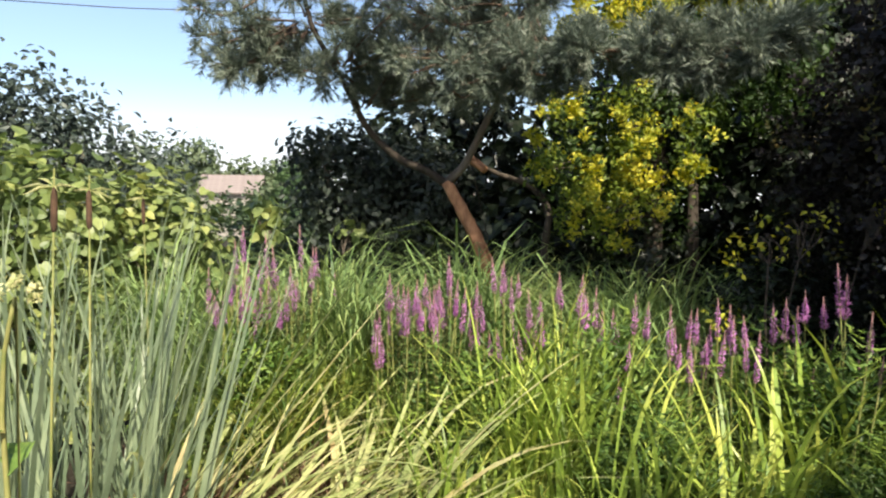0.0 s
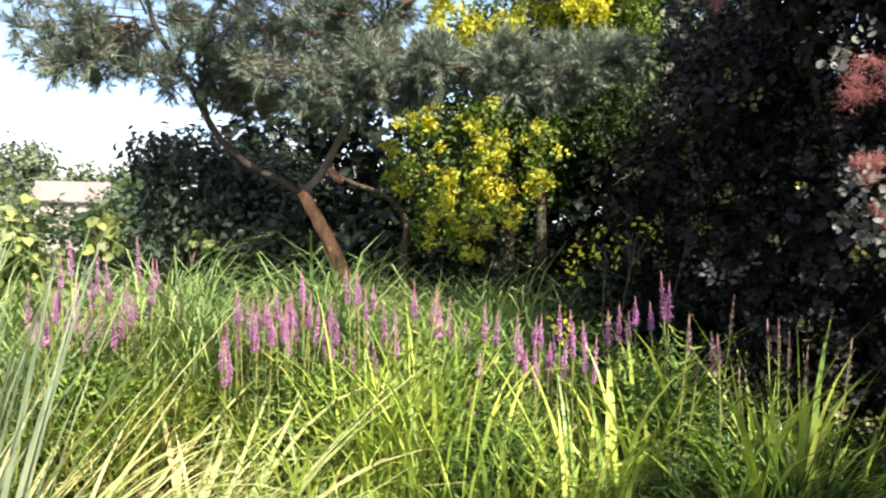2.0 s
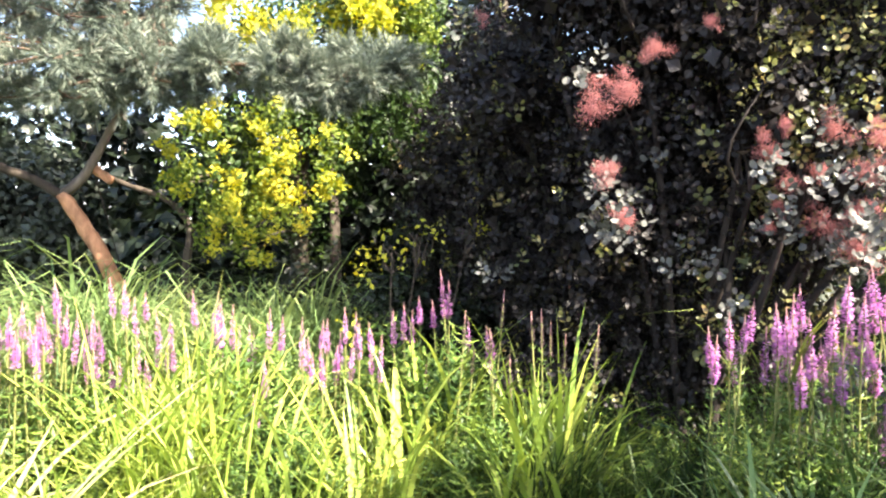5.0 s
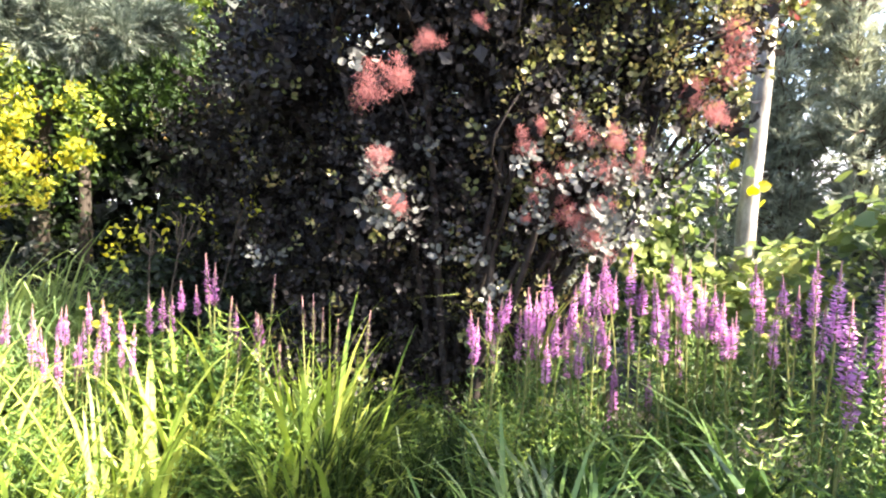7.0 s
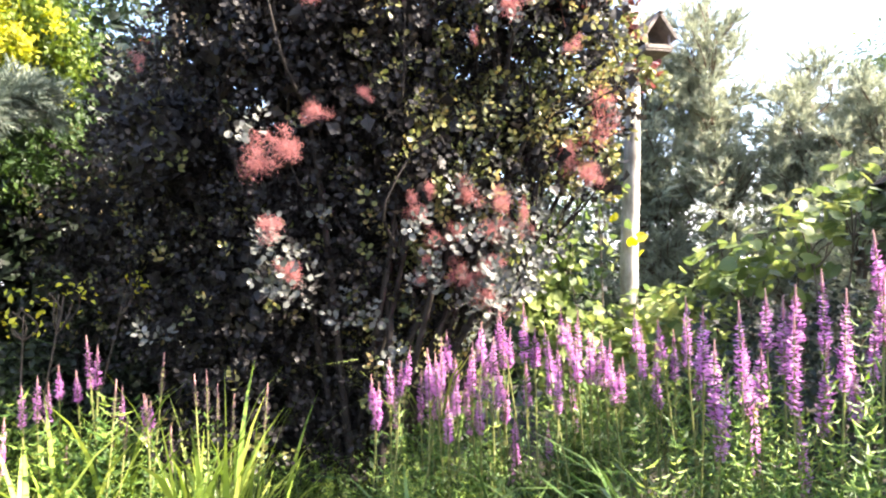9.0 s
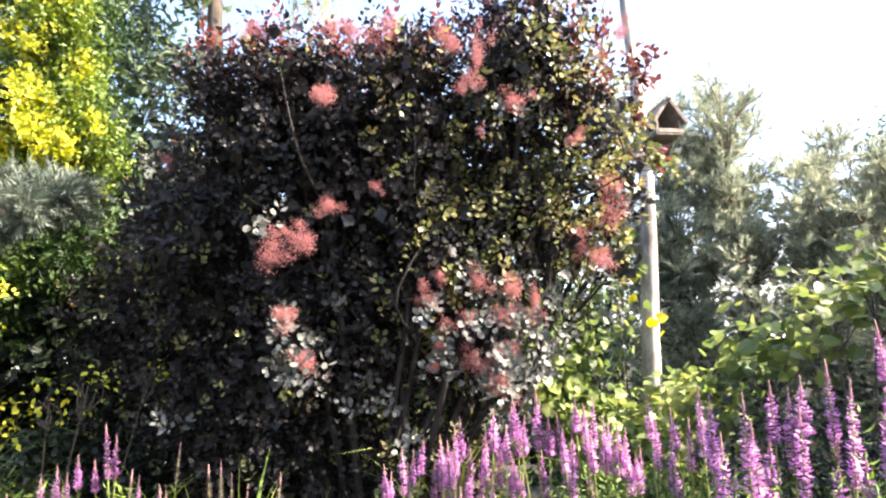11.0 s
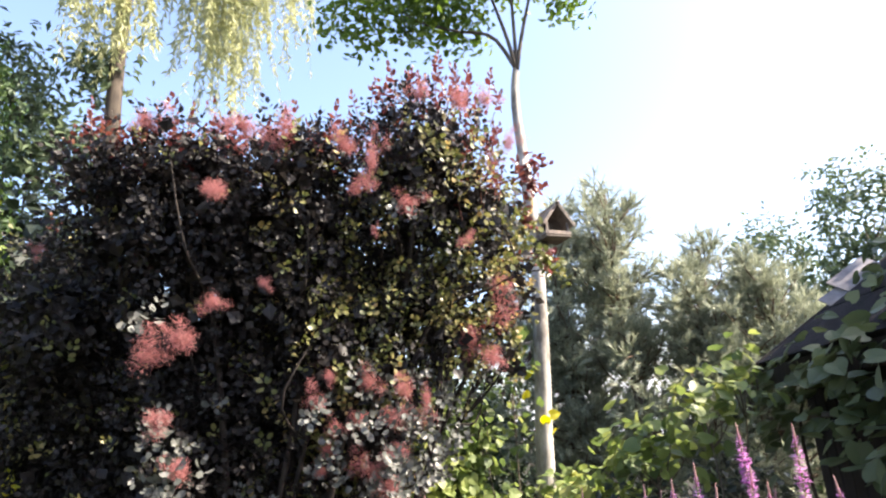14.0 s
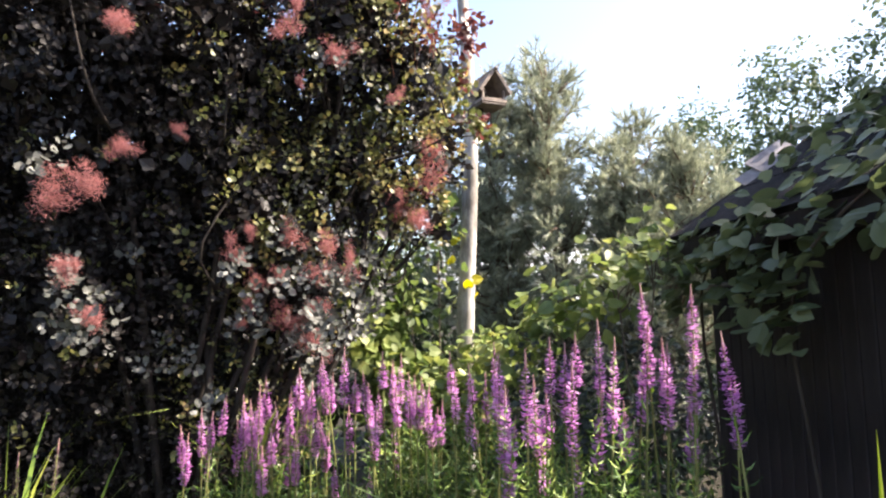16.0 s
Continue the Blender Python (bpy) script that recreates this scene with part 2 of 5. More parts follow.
L_FAR = leaf_mat("far_leaf", [(0.05, 0.075, 0.04), (0.09, 0.12, 0.06), (0.13, 0.16, 0.08)], 0.25, 0.6, 0.4)

# ---- mesh builders ----
rng = np.random.default_rng(11)


def mesh_of(name, verts, faces, smooth=False):
    verts, faces = np.asarray(verts, np.float32), np.asarray(faces, np.int32)
    me = bpy.data.meshes.new(name)
    k = faces.shape[1]
    me.vertices.add(len(verts))
    me.vertices.foreach_set("co", verts.ravel())
    me.loops.add(faces.size)
    me.loops.foreach_set("vertex_index", faces.ravel())
    me.polygons.add(len(faces))
    me.polygons.foreach_set("loop_start", np.arange(0, faces.size, k, dtype=np.int32))
    me.polygons.foreach_set("use_smooth", np.full(len(faces), smooth))
    me.update(calc_edges=True)
    return me


def part(name, me, material, parent=None, label=""):
    """Links a mesh as one object under a thing or a part."""
    ob = new(name, me)
    if not me.materials:
        me.materials.append(material)
    if parent is not None:
        ob.parent = parent
    return tagged(ob, label)


def joined(*pieces):
    """Several (verts, faces) with equal corner counts as one."""
    vs, fs, n = [], [], 0
    for v, f in pieces:
        vs.append(np.asarray(v, float))
        fs.append(np.asarray(f, int) + n)
        n += len(v)
    return np.concatenate(vs), np.concatenate(fs)


def tube(path, radii, sides=8, wobble=0.0, cap=True):
    """A tapered round limb along a path, with closed ends."""
    path = np.asarray(path, float)
    radii = np.broadcast_to(np.asarray(radii, float), (len(path),))
    way = np.gradient(path, axis=0)
    way /= np.linalg.norm(way, axis=1)[:, None] + 1e-9
    ref = np.where(np.abs(way[:, 2:3]) < 0.9, np.array([[0, 0, 1.0]]), np.array([[1.0, 0, 0]]))
    if np.abs(way[:, 2]).min() < 0.9 < np.abs(way[:, 2]).max():
        ref[:] = (0.31, 0.95, 0.05)
    u = np.cross(way, ref)
    u /= np.linalg.norm(u, axis=1)[:, None] + 1e-9
    w = np.cross(way, u)
    a = np.arange(sides) / sides * 2 * np.pi
    ring = radii[:, None] * (1 + wobble * rng.uniform(-1, 1, (len(path), sides)))
    v = path[:, None, :] + ring[..., None] * (np.cos(a)[None, :, None] * u[:, None, :] + np.sin(a)[None, :, None] * w[:, None, :])
    f = []
    for i in range(len(path) - 1):
        for j in range(sides):
            k = (j + 1) % sides
            f.append((i * sides + j, i * sides + k, (i + 1) * sides + k, (i + 1) * sides + j))
    v = v.reshape(-1, 3)
    if cap:
        n = len(v)
        v = np.concatenate([v, path[:1], path[-1:]])
        top = (len(path) - 1) * sides
        for j in range(0, sides, 2):
            f.append((n, (j + 2) % sides, j + 1, j))
            f.append((n + 1, top + j, top + j + 1, top + (j + 2) % sides))
    return v, np.array(f)


def smooth_path(points, n=12):
    """A soft curve through control points."""
    p = np.asarray(points, float)
    t = np.linspace(0, len(p) - 1, n)
    out = []
    for x in t:
        i = min(int(x), len(p) - 2)
        a, b, c, d = p[max(i - 1, 0)], p[i], p[i + 1], p[min(i + 2, len(p) - 1)]
        s = x - i
        out.append(0.5 * (2 * b + (c - a) * s + (2 * a - 5 * b + 4 * c - d) * s * s + (3 * b - a - 3 * c + d) * s ** 3))
    return np.array(out)


def turns(n, up=None, spread=1.0):
    """n random turns; with up, local z keeps near those directions."""
    if up is None:
        d = rng.normal(size=(n, 3))
    else:
        d = np.asarray(up, float) + spread * rng.normal(size=(n, 3))
    d /= np.linalg.norm(d, axis=1)[:, None] + 1e-9
    r = rng.normal(size=(n, 3))
    x = np.cross(r, d)
    x /= np.linalg.norm(x, axis=1)[:, None] + 1e-9
    return np.stack([x, np.cross(d, x), d], axis=2)


def scatter(template, pos, rot, size):
    tv, tf = template
    v = np.einsum("kij,nj->kni", rot, tv) * np.asarray(size)[:, None, None] + np.asarray(pos)[:, None, :]
    f = tf[None] + (np.arange(len(pos)) * len(tv))[:, None, None]
    return v.reshape(-1, 3), f.reshape(-1, tf.shape[1])


def leaf_shape(wide=0.5, fold=0.12, droop=0.15):
    """A folded leaf along local y, 1 long, facing local z."""
    v = [(0, 0, 0), (-wide * 0.42, 0.3, fold), (0, 0.35, 0), (wide * 0.42, 0.3, fold), (-wide * 0.46, 0.66, fold * 0.6), (0, 0.7, -droop * 0.4), (wide * 0.46, 0.66, fold * 0.6), (0, 1, -droop)]
    f = [(0, 2, 1), (0, 3, 2), (1, 2, 5), (1, 5, 4), (2, 3, 6), (2, 6, 5), (4, 5, 7), (5, 6, 7)]
    return np.array(v, float), np.array(f)


def lobed_leaf():
    """A broad heart-shaped, slightly lobed vine leaf, 1 long."""
    rim = [(0.0, 0.0), (-0.27, -0.13), (-0.46, 0.06), (-0.49, 0.32), (-0.42, 0.56), (-0.25, 0.76), (0.0, 1.0), (0.25, 0.76), (0.42, 0.56), (0.49, 0.32), (0.46, 0.06), (0.27, -0.13)]
    v = [(x, y, 0.10 * abs(x) - 0.14 * y * y) for x, y in rim] + [(0, 0.42, -0.05)]
    f = [(len(rim), (i + 1) % len(rim), i) for i in range(len(rim))]
    return np.array(v, float), np.array(f)


def simple_leaf(wide=0.4):
    v = [(0, 0, 0), (-wide / 2, 0.45, 0.07), (0, 0.5, -0.02), (wide / 2, 0.45, 0.07), (0, 1, -0.12)]
    return np.array(v, float), np.array([(0, 2, 1), (0, 3, 2), (1, 2, 4), (2, 3, 4)])


def shoot_shape(needles=34, length=0.14, needle=0.075, thick=0.0032, forward=0.75):
    """A pine shoot along local z with needles all round."""
    vs, fs = [], []
    for i in range(needles):
        s = (i + rng.uniform(0, 1)) / needles
        a = rng.uniform(0, 2 * np.pi)
        out = np.array([np.cos(a), np.sin(a), forward + rng.uniform(-0.3, 0.5) + 0.9 * s])
        out /= np.linalg.norm(out)
        base = np.array([0, 0, s * length])
        side = np.cross(out, rng.normal(size=3))
        side *= thick / 2 / np.linalg.norm(side)
        tip = base + out * needle * rng.uniform(0.75, 1.15)
        n = len(vs)
        vs += [base - side, base + side, tip]
        fs.append((n, n + 1, n + 2))
    n = len(vs)
    vs += [np.array([-0.004, 0, 0]), np.array([0.004, 0, 0]), np.array([0, 0, length])]
    fs.append((n, n + 1, n + 2))
    return np.array(vs), np.array(fs)


def blade_strip(base, heading, length, width, tilt, bend, steps=6, power=1.6):
    """Curved grass blades as one mesh; all arguments per blade."""
    n = len(base)
    s = np.linspace(0, 1, steps + 1)
    ang = tilt[:, None] + bend[:, None] * s[None] ** power
    dz = np.cos(ang) * length[:, None] / steps
    dr = np.sin(ang) * length[:, None] / steps
    z = np.concatenate([np.zeros((n, 1)), np.cumsum(dz[:, :-1], 1)], 1)
    r = np.concatenate([np.zeros((n, 1)), np.cumsum(dr[:, :-1], 1)], 1)
    hx, hy = np.cos(heading)[:, None], np.sin(heading)[:, None]
    c = np.stack([base[:, :1] + r * hx, base[:, 1:2] + r * hy, base[:, 2:3] + z], 2)
    prof = np.minimum(1, 0.55 + s * 1.6) * (1 - s ** 2.6) ** 0.9 + 0.02
    tw = rng.uniform(-1.2, 1.2, n)[:, None] + rng.uniform(-1.2, 1.2, n)[:, None] * s[None]
    sx = -np.sin(heading)[:, None] * np.cos(tw) + np.cos(heading)[:, None] * np.sin(tw) * 0.6
    sy = np.cos(heading)[:, None] * np.cos(tw) + np.sin(heading)[:, None] * np.sin(tw) * 0.6
    side = np.stack([sx, sy, 0.25 * np.sin(tw)], 2) * (width[:, None] * prof[None] / 2)[..., None]
    v = np.stack([c - side, c + side], 2).reshape(n, -1, 3)
    k = np.arange(steps) * 2
    f = np.stack([k, k + 1, k + 3, k + 2], 1)
    faces = f[None] + (np.arange(n) * 2 * (steps + 1))[:, None, None]
    return v.reshape(-1, 3), faces.reshape(-1, 4)


def in_lobes(lobes, n, shell=0.55):
    """Points in a union of ellipsoids, more of them near the skin, with the outward way."""
    vol = np.array([rx * ry * rz for _, (rx, ry, rz) in lobes]) ** 0.8
    which = rng.choice(len(lobes), n, p=vol / vol.sum())
    d = rng.normal(size=(n, 3))
    d /= np.linalg.norm(d, axis=1)[:, None]
    r = (shell + (1 - shell) * rng.uniform(0, 1, n)) ** 0.8
    r *= 1 + 0.10 * np.sin(d[:, 0] * 7 + which) * np.cos(d[:, 2] * 6 + 2 * which) + 0.06 * rng.normal(size=n)
    c = np.array([lobes[w][0] for w in which])
    q = np.array([lobes[w][1] for w in which])
    return c + d * q * r[:, None], d


def crown(lobes, clumps, per, spread, template, size, up=0.5, shell=0.55, floor_z=0.05, vary=0.3, turn=0.75):
    """Leaves in clumps that hang on the skin of lobes; clumps leave gaps between them."""
    cp, cd = in_lobes(lobes, clumps, shell)
    pos = np.repeat(cp, per, 0) + rng.normal(size=(clumps * per, 3)) * spread
    way = np.repeat(cd, per, 0) + np.array([0, 0, up])
    keep = pos[:, 2] > floor_z
    pos, way = pos[keep], way[keep]
    return scatter(template, pos, turns(len(pos), way, turn), size * rng.uniform(1 - vary, 1 + vary, len(pos)))


def limbs_to(start, targets, r0, r1=0.006, sag=0.15, sides=6):
    """Limbs that leave one place and reach out to targets in soft bends."""
    out = []
    for tgt in targets:
        a, b = np.asarray(start, float), np.asarray(tgt, float)
        mid = (a + b) / 2 + rng.normal(size=3) * np.linalg.norm(b - a) * sag
        p = smooth_path([a, mid, b], 8)
        out.append(tube(p, np.linspace(r0, r1, 8), sides))
    return out


def polar(az, d, z=0.0, origin=(0.24, -0.12)):
    return np.array([origin[0] + d * math.sin(radians(az)), origin[1] + d * math.cos(radians(az)), z])


def thing(name, label, category, group="", kind=""):
    return tagged(new(name), label, category, group, kind)


def board(size, bevel=0.006):
    """A planed board with eased edges, centred."""
    bm = bmesh.new()
    bmesh.ops.create_cube(bm, size=1)
    bmesh.ops.scale(bm, vec=size, verts=bm.verts)
    bmesh.ops.bevel(bm, geom=bm.edges[:], offset=bevel, segments=1, affect="EDGES")
    me = bpy.data.meshes.new("board")
    bm.to_mesh(me)
    bm.free()
    return me


# ---- ground ----
g = np.concatenate([-np.geomspace(900, 9, 16), np.linspace(-8, 14, 67), np.geomspace(15, 900, 16)])
gx, gy = np.meshgrid(g, g, indexing="ij")
near = np.exp(-((gx - 2) ** 2 + (gy - 3) ** 2) / 120)
gz = near * 0.025 * (np.sin(gx * 1.7 + gy) + np.sin(gy * 2.3 - gx * 0.6)) - 0.03
k = len(g)
idx = np.arange(k * k).reshape(k, k)
gf = np.stack([idx[:-1, :-1], idx[1:, :-1], idx[1:, 1:], idx[:-1, 1:]], 2).reshape(-1, 4)
tagged(part("ground", mesh_of("ground", np.stack([gx, gy, gz], 2).reshape(-1, 3), gf, True), M_SOIL), "dark damp soil under the waterside plants", "ground", kind="structure")

# ---- far distance: woods and a house roof ----
far_lobes = []
for az in np.arange(-75, 140, 5.5):
    d = 46 + 9 * rng.uniform()
    h = 2.2 + 1.6 * rng.uniform()
    p = polar(az, d)
    far_lobes.append(((p[0], p[1], h * 0.6), (3.4, 3.4, h)))
tagged(part("far_woods", mesh_of("far_woods", *crown(far_lobes, 1000, 16, 0.5, simple_leaf(0.7), 0.5, shell=0.8)), L_FAR), "hazy green line of distant trees and bushes", "trees", kind="stuff")

house = thing("house", "far house with a faded pinkish tiled roof", "house")
house.matrix_world = pose(-12.7, 38.6, 0, 0, 0, 14) @ Matrix.Diagonal((0.88, 1, 1.08, 1))
part("wall", board((3.9, 4.4, 2.7), 0.01), M_PLASTER, house).location = (0, 2.0, 1.35)
for side in (-1, 1):
    roof = part("roof", board((4.3, 2.75, 0.07), 0.01), M_TILE, house, "faded tile roof slope")
    roof.matrix_local = pose(0, 2.0 + side * 1.22, 3.13, -side * 24)
    for i in range(7):
        course = part("tile_course", board((4.3, 0.41, 0.035), 0.008), M_TILE, roof)
        course.matrix_local = pose(0, -1.15 + i * 0.38, 0.052 + 0.004 * (i % 2))
part("ridge", board((4.3, 0.22, 0.1), 0.03), M_TILE, house).location = (0, 2.0, 3.69)

cable = part("power_cable", mesh_of("power_cable", *tube(smooth_path([(-21.8, 11.4, 6.3), (-10.71, 16.89, 7.01), (-7.02, 18.73, 7.37), (1.0, 22.7, 8.4)], 24), 0.014, 6)), M_CABLE)
tagged(cable, "thin black overhead power cable against the sky", "cable")

for x, y, z in ((-21.8, 11.4, 6.3), (1.0, 22.7, 8.4)):
    up = thing("utility_pole", "plain round wooden utility pole carrying the cable", "pole")
    up.location = (x, y, 0)
    part("shaft", mesh_of("shaft", *tube([(0, 0, -0.3), (0, 0, z * 0.5), (0, 0, z + 0.12)], (0.13, 0.11, 0.09), 12), True), M_BARK, up)
    part("insulator", mesh_of("insulator", *tube([(0, 0.02, z + 0.1), (0, 0.02, z + 0.2)], (0.03, 0.02), 8), True), M_CABLE, up)

# ---- hedges and dark trees behind ----


def shrub(name, label, category, lobes, foot, clumps, per, spread, template, size, mat, trunk_r=0.03, stems=3, bark=None, **kw):
    """A bush or small tree: stems, limbs and a crown of single leaves."""
    ob = thing(name, label, category)
    foot = np.asarray(foot, float)
    lobes = [(np.asarray(c, float), r) for c, r in lobes]
    for i in range(stems):
        c = lobes[i % len(lobes)][0]
        a = foot + np.array([rng.uniform(-1, 1), rng.uniform(-1, 1), 0]) * 0.15 * (stems > 1)
        a[2] = -0.08
        mid = a * 0.5 + c * 0.5 + rng.normal(size=3) * 0.07
        p = smooth_path([a, a * 0.75 + mid * 0.25 + rng.normal(size=3) * 0.03, mid, c], 10)
        stem = part("trunk", mesh_of("trunk", *tube(p, np.linspace(trunk_r, trunk_r * 0.3, 10), 8, 0.06), True), bark or M_BARK, ob)
        tips = c + rng.uniform(-0.5, 0.5, (5, 3)) * np.array(lobes[i % len(lobes)][1])
        part("limb", mesh_of("limb", *joined(*limbs_to(c * 0.8 + mid * 0.2, tips, trunk_r * 0.3, 0.004)), True), bark or M_BARK, stem)
    part("crown", mesh_of("crown", *crown(lobes, clumps, per, spread, template, size, **kw)), mat, ob)
    return ob


THICK, BROAD = simple_leaf(0.6), simple_leaf(0.85)
LEAF, THIN, VINE = leaf_shape(0.55), simple_leaf(0.3), lobed_leaf()
ROUND = (np.array([(0, 0, 0), (-0.31, 0.36, 0.06), (0.31, 0.36, 0.06), (-0.27, 0.78, 0.02), (0.27, 0.78, 0.02), (0, 1, -0.08)]), np.array([(0, 2, 1), (1, 2, 4), (1, 4, 3), (3, 4, 5)]))

# trees at the back of the garden, deep shade put into near-black leaves
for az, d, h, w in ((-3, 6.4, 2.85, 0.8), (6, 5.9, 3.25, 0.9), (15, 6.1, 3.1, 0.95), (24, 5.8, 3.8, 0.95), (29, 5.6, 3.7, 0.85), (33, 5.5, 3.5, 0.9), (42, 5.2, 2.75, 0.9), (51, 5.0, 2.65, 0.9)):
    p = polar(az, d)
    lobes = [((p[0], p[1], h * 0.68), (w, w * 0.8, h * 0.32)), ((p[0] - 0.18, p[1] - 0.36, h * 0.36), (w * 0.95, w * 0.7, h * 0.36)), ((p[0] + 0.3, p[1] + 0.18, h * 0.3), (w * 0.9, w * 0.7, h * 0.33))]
    shrub("dark_tree", "dense tree behind the meadow, deep shade put into its leaf colour", "tree", lobes, p, 320 if az < 20 else 270, 15, 0.1, BROAD, 0.118, L_DEEPSHADE, 0.055, 2, shell=0.35)

shrub("hazel_bush", "dull dark green bush beside the leaning pine", "bush", [((-0.8, 5.2, 1.7), (0.46, 0.48, 0.5)), ((-0.3, 5.3, 1.5), (0.6, 0.48, 0.72)), ((-0.45, 5.3, 0.7), (0.65, 0.45, 0.6)), ((-0.95, 5.0, 2.0), (0.28, 0.25, 0.16))], (-0.72, 5.6, 0), 760, 20, 0.07, THICK, 0.062, L_DUSK, 0.035, 4, shell=0.4)
shrub("hedge_bush", "low dark bush under the trees", "bush", [((-1.98, 6.36, 1.26), (0.6, 0.42, 0.5)), ((-1.56, 6.84, 1.3), (0.6, 0.48, 0.5)), ((-1.8, 6.5, 0.5), (0.8, 0.5, 0.45)), ((-1.5, 5.5, 0.98), (0.36, 0.35, 0.45)), ((-1.2, 5.45, 0.85), (0.3, 0.3, 0.4))], (-1.92, 6.48, 0), 330, 22, 0.07, THICK, 0.065, L_HAZEL, 0.03, 3, shell=0.4)
shrub("fir_tree", "small pointed green conifer in the distance", "tree", [((-4.6, 19.5, 1.2), (0.8, 0.8, 1.2)), ((-4.6, 19.5, 2.2), (0.5, 0.5, 0.9)), ((-4.6, 19.5, 2.8), (0.22, 0.22, 0.5))], (-4.6, 19.5, 0), 260, 20, 0.08, THIN, 0.15, L_FIR, 0.08, 1, shell=0.5)
for x, y, h, w in ((-8.9, 19.3, 3.9, 1.2), (-5.6, 20.6, 2.5, 0.8), (-16.7, 42.6, 6.4, 2.0), (-14.4, 45.5, 5.2, 1.6), (-12.2, 46.5, 5.1, 1.6), (-10.2, 47.0, 5.4, 1.6), (-11.0, 18.0, 4.2, 1.7)):
    shrub("round_tree", "rounded grey-green tree behind the hedge", "tree", [((x, y, h * 0.66), (w, w, h * 0.34)), ((x + 0.6, y, h * 0.4), (w, w, h * 0.3))], (x, y, 0), 190, 15, 0.2 + 0.2 * (y > 30), THICK, 0.18 + 0.24 * (y > 30), L_FAR, 0.1, 1, shell=0.4)

# vine-grown hedge and elder behind it
hedge = [((-2.95, 3.5, 1.5), (0.6, 0.48, 0.72)), ((-2.5, 4.0, 1.35), (0.54, 0.48, 0.6)), ((-2.15, 4.6, 1.28), (0.54, 0.42, 0.52)), ((-1.95, 4.85, 1.1), (0.36, 0.32, 0.45)), ((-2.7, 3.7, 0.6), (0.6, 0.5, 0.6)), ((-2.1, 4.6, 0.55), (0.6, 0.45, 0.55))]
shrub("vine_hedge", "bright green hedge overgrown with broad-leaved vine", "hedge", hedge, (-2.4, 4.3, 0), 860, 12, 0.085, VINE, 0.064, L_VINE, 0.02, 5, shell=0.6, up=0.8, turn=0.65)
shrub("elder_tree", "loose dark elder tree standing behind the vine hedge", "tree", [((-3.75, 5.3, 2.3), (0.62, 0.54, 0.55)), ((-3.25, 5.6, 2.1), (0.54, 0.48, 0.5)), ((-4.2, 5.0, 2.85), (0.54, 0.48, 0.8)), ((-2.85, 6.0, 1.8), (0.54, 0.42, 0.46)), ((-3.5, 5.5, 1.4), (0.8, 0.5, 0.7))], (-3.6, 5.5, 0), 560, 15, 0.1, LEAF, 0.072, L_ELDER, 0.05, 4, shell=0.3)

# ---- leaning pine ----
pine = thing("pine_tree", "leaning pine with orange bark and bluish needles", "tree")
trunk = part("trunk", mesh_of("trunk", *tube(smooth_path([(0.62, 4.55, -0.08), (0.43, 4.5, 0.75), (0.27, 4.45, 1.25), (0.12, 4.46, 1.56), (0.02, 4.47, 1.73)], 18), np.linspace(0.06, 0.038, 18), 12, 0.1), True), M_PINEBARK, pine, "orange flaking trunk")
# limbs and side stem take darker bark for the crown's shade
part("limb", mesh_of("limb", *tube(smooth_path([(0.03, 4.47, 1.71), (-0.13, 4.49, 1.82), (-0.30, 4.50, 1.89), (-0.50, 4.47, 2.07), (-0.61, 4.40, 2.27), (-0.69, 4.33, 2.44), (-0.86, 4.25, 2.75), (-0.92, 4.2, 3.1)], 22), np.linspace(0.031, 0.013, 22), 9, 0.08), True), M_DARKBARK, trunk)
part("limb", mesh_of("limb", *tube(smooth_path([(0.02, 4.47, 1.72), (0.13, 4.45, 1.82), (0.22, 4.42, 1.98), (0.31, 4.38, 2.17), (0.39, 4.25, 2.31), (0.42, 4.0, 2.55), (0.5, 3.8, 2.72)], 18), np.linspace(0.033, 0.013, 18), 9, 0.08), True), M_BARK, trunk)
part("stub", mesh_of("stub", *tube(smooth_path([(0.17, 4.44, 1.9), (0.23, 4.46, 1.86), (0.29, 4.42, 1.81)], 6), (0.03, 0.03, 0.03, 0.028, 0.027, 0.026), 9, 0.08), True), M_PINEBARK, trunk, "sawn branch stub")
part("limb", mesh_of("limb", *tube(smooth_path([(0.64, 4.74, -0.06), (0.72, 4.68, 0.9), (0.74, 4.65, 1.3), (0.76, 4.65, 1.53), (0.63, 4.66, 1.71), (0.40, 4.68, 1.80), (0.2, 4.5, 1.88)], 18), np.linspace(0.036, 0.014, 18), 9, 0.08), True), M_DARKBARK, trunk, "arching side stem, shade put into its dark bark")
part("limb", mesh_of("limb", *tube(smooth_path([(0.48, 3.85, 2.68), (0.62, 3.6, 2.42), (0.80, 3.42, 2.36), (1.02, 3.29, 2.34), (1.17, 3.23, 2.31), (1.38, 3.1, 2.32), (1.56, 3.0, 2.34)], 18), np.linspace(0.016, 0.005, 18), 7, 0.12), True), M_TWIG, trunk)
part("limb", mesh_of("limb", *tube(smooth_path([(0.43, 3.95, 2.56), (0.36, 3.6, 2.33), (0.22, 3.56, 2.25), (0.08, 3.55, 2.2)], 10), np.linspace(0.012, 0.005, 10), 7, 0.12), True), M_TWIG, trunk)
part("limb", mesh_of("limb", *tube(smooth_path([(0.43, 3.9, 2.6), (0.40, 3.58, 2.4), (0.36, 3.56, 2.3), (0.46, 3.52, 2.27), (0.56, 3.5, 2.25)], 10), np.linspace(0.012, 0.005, 10), 7, 0.12), True), M_TWIG, trunk)


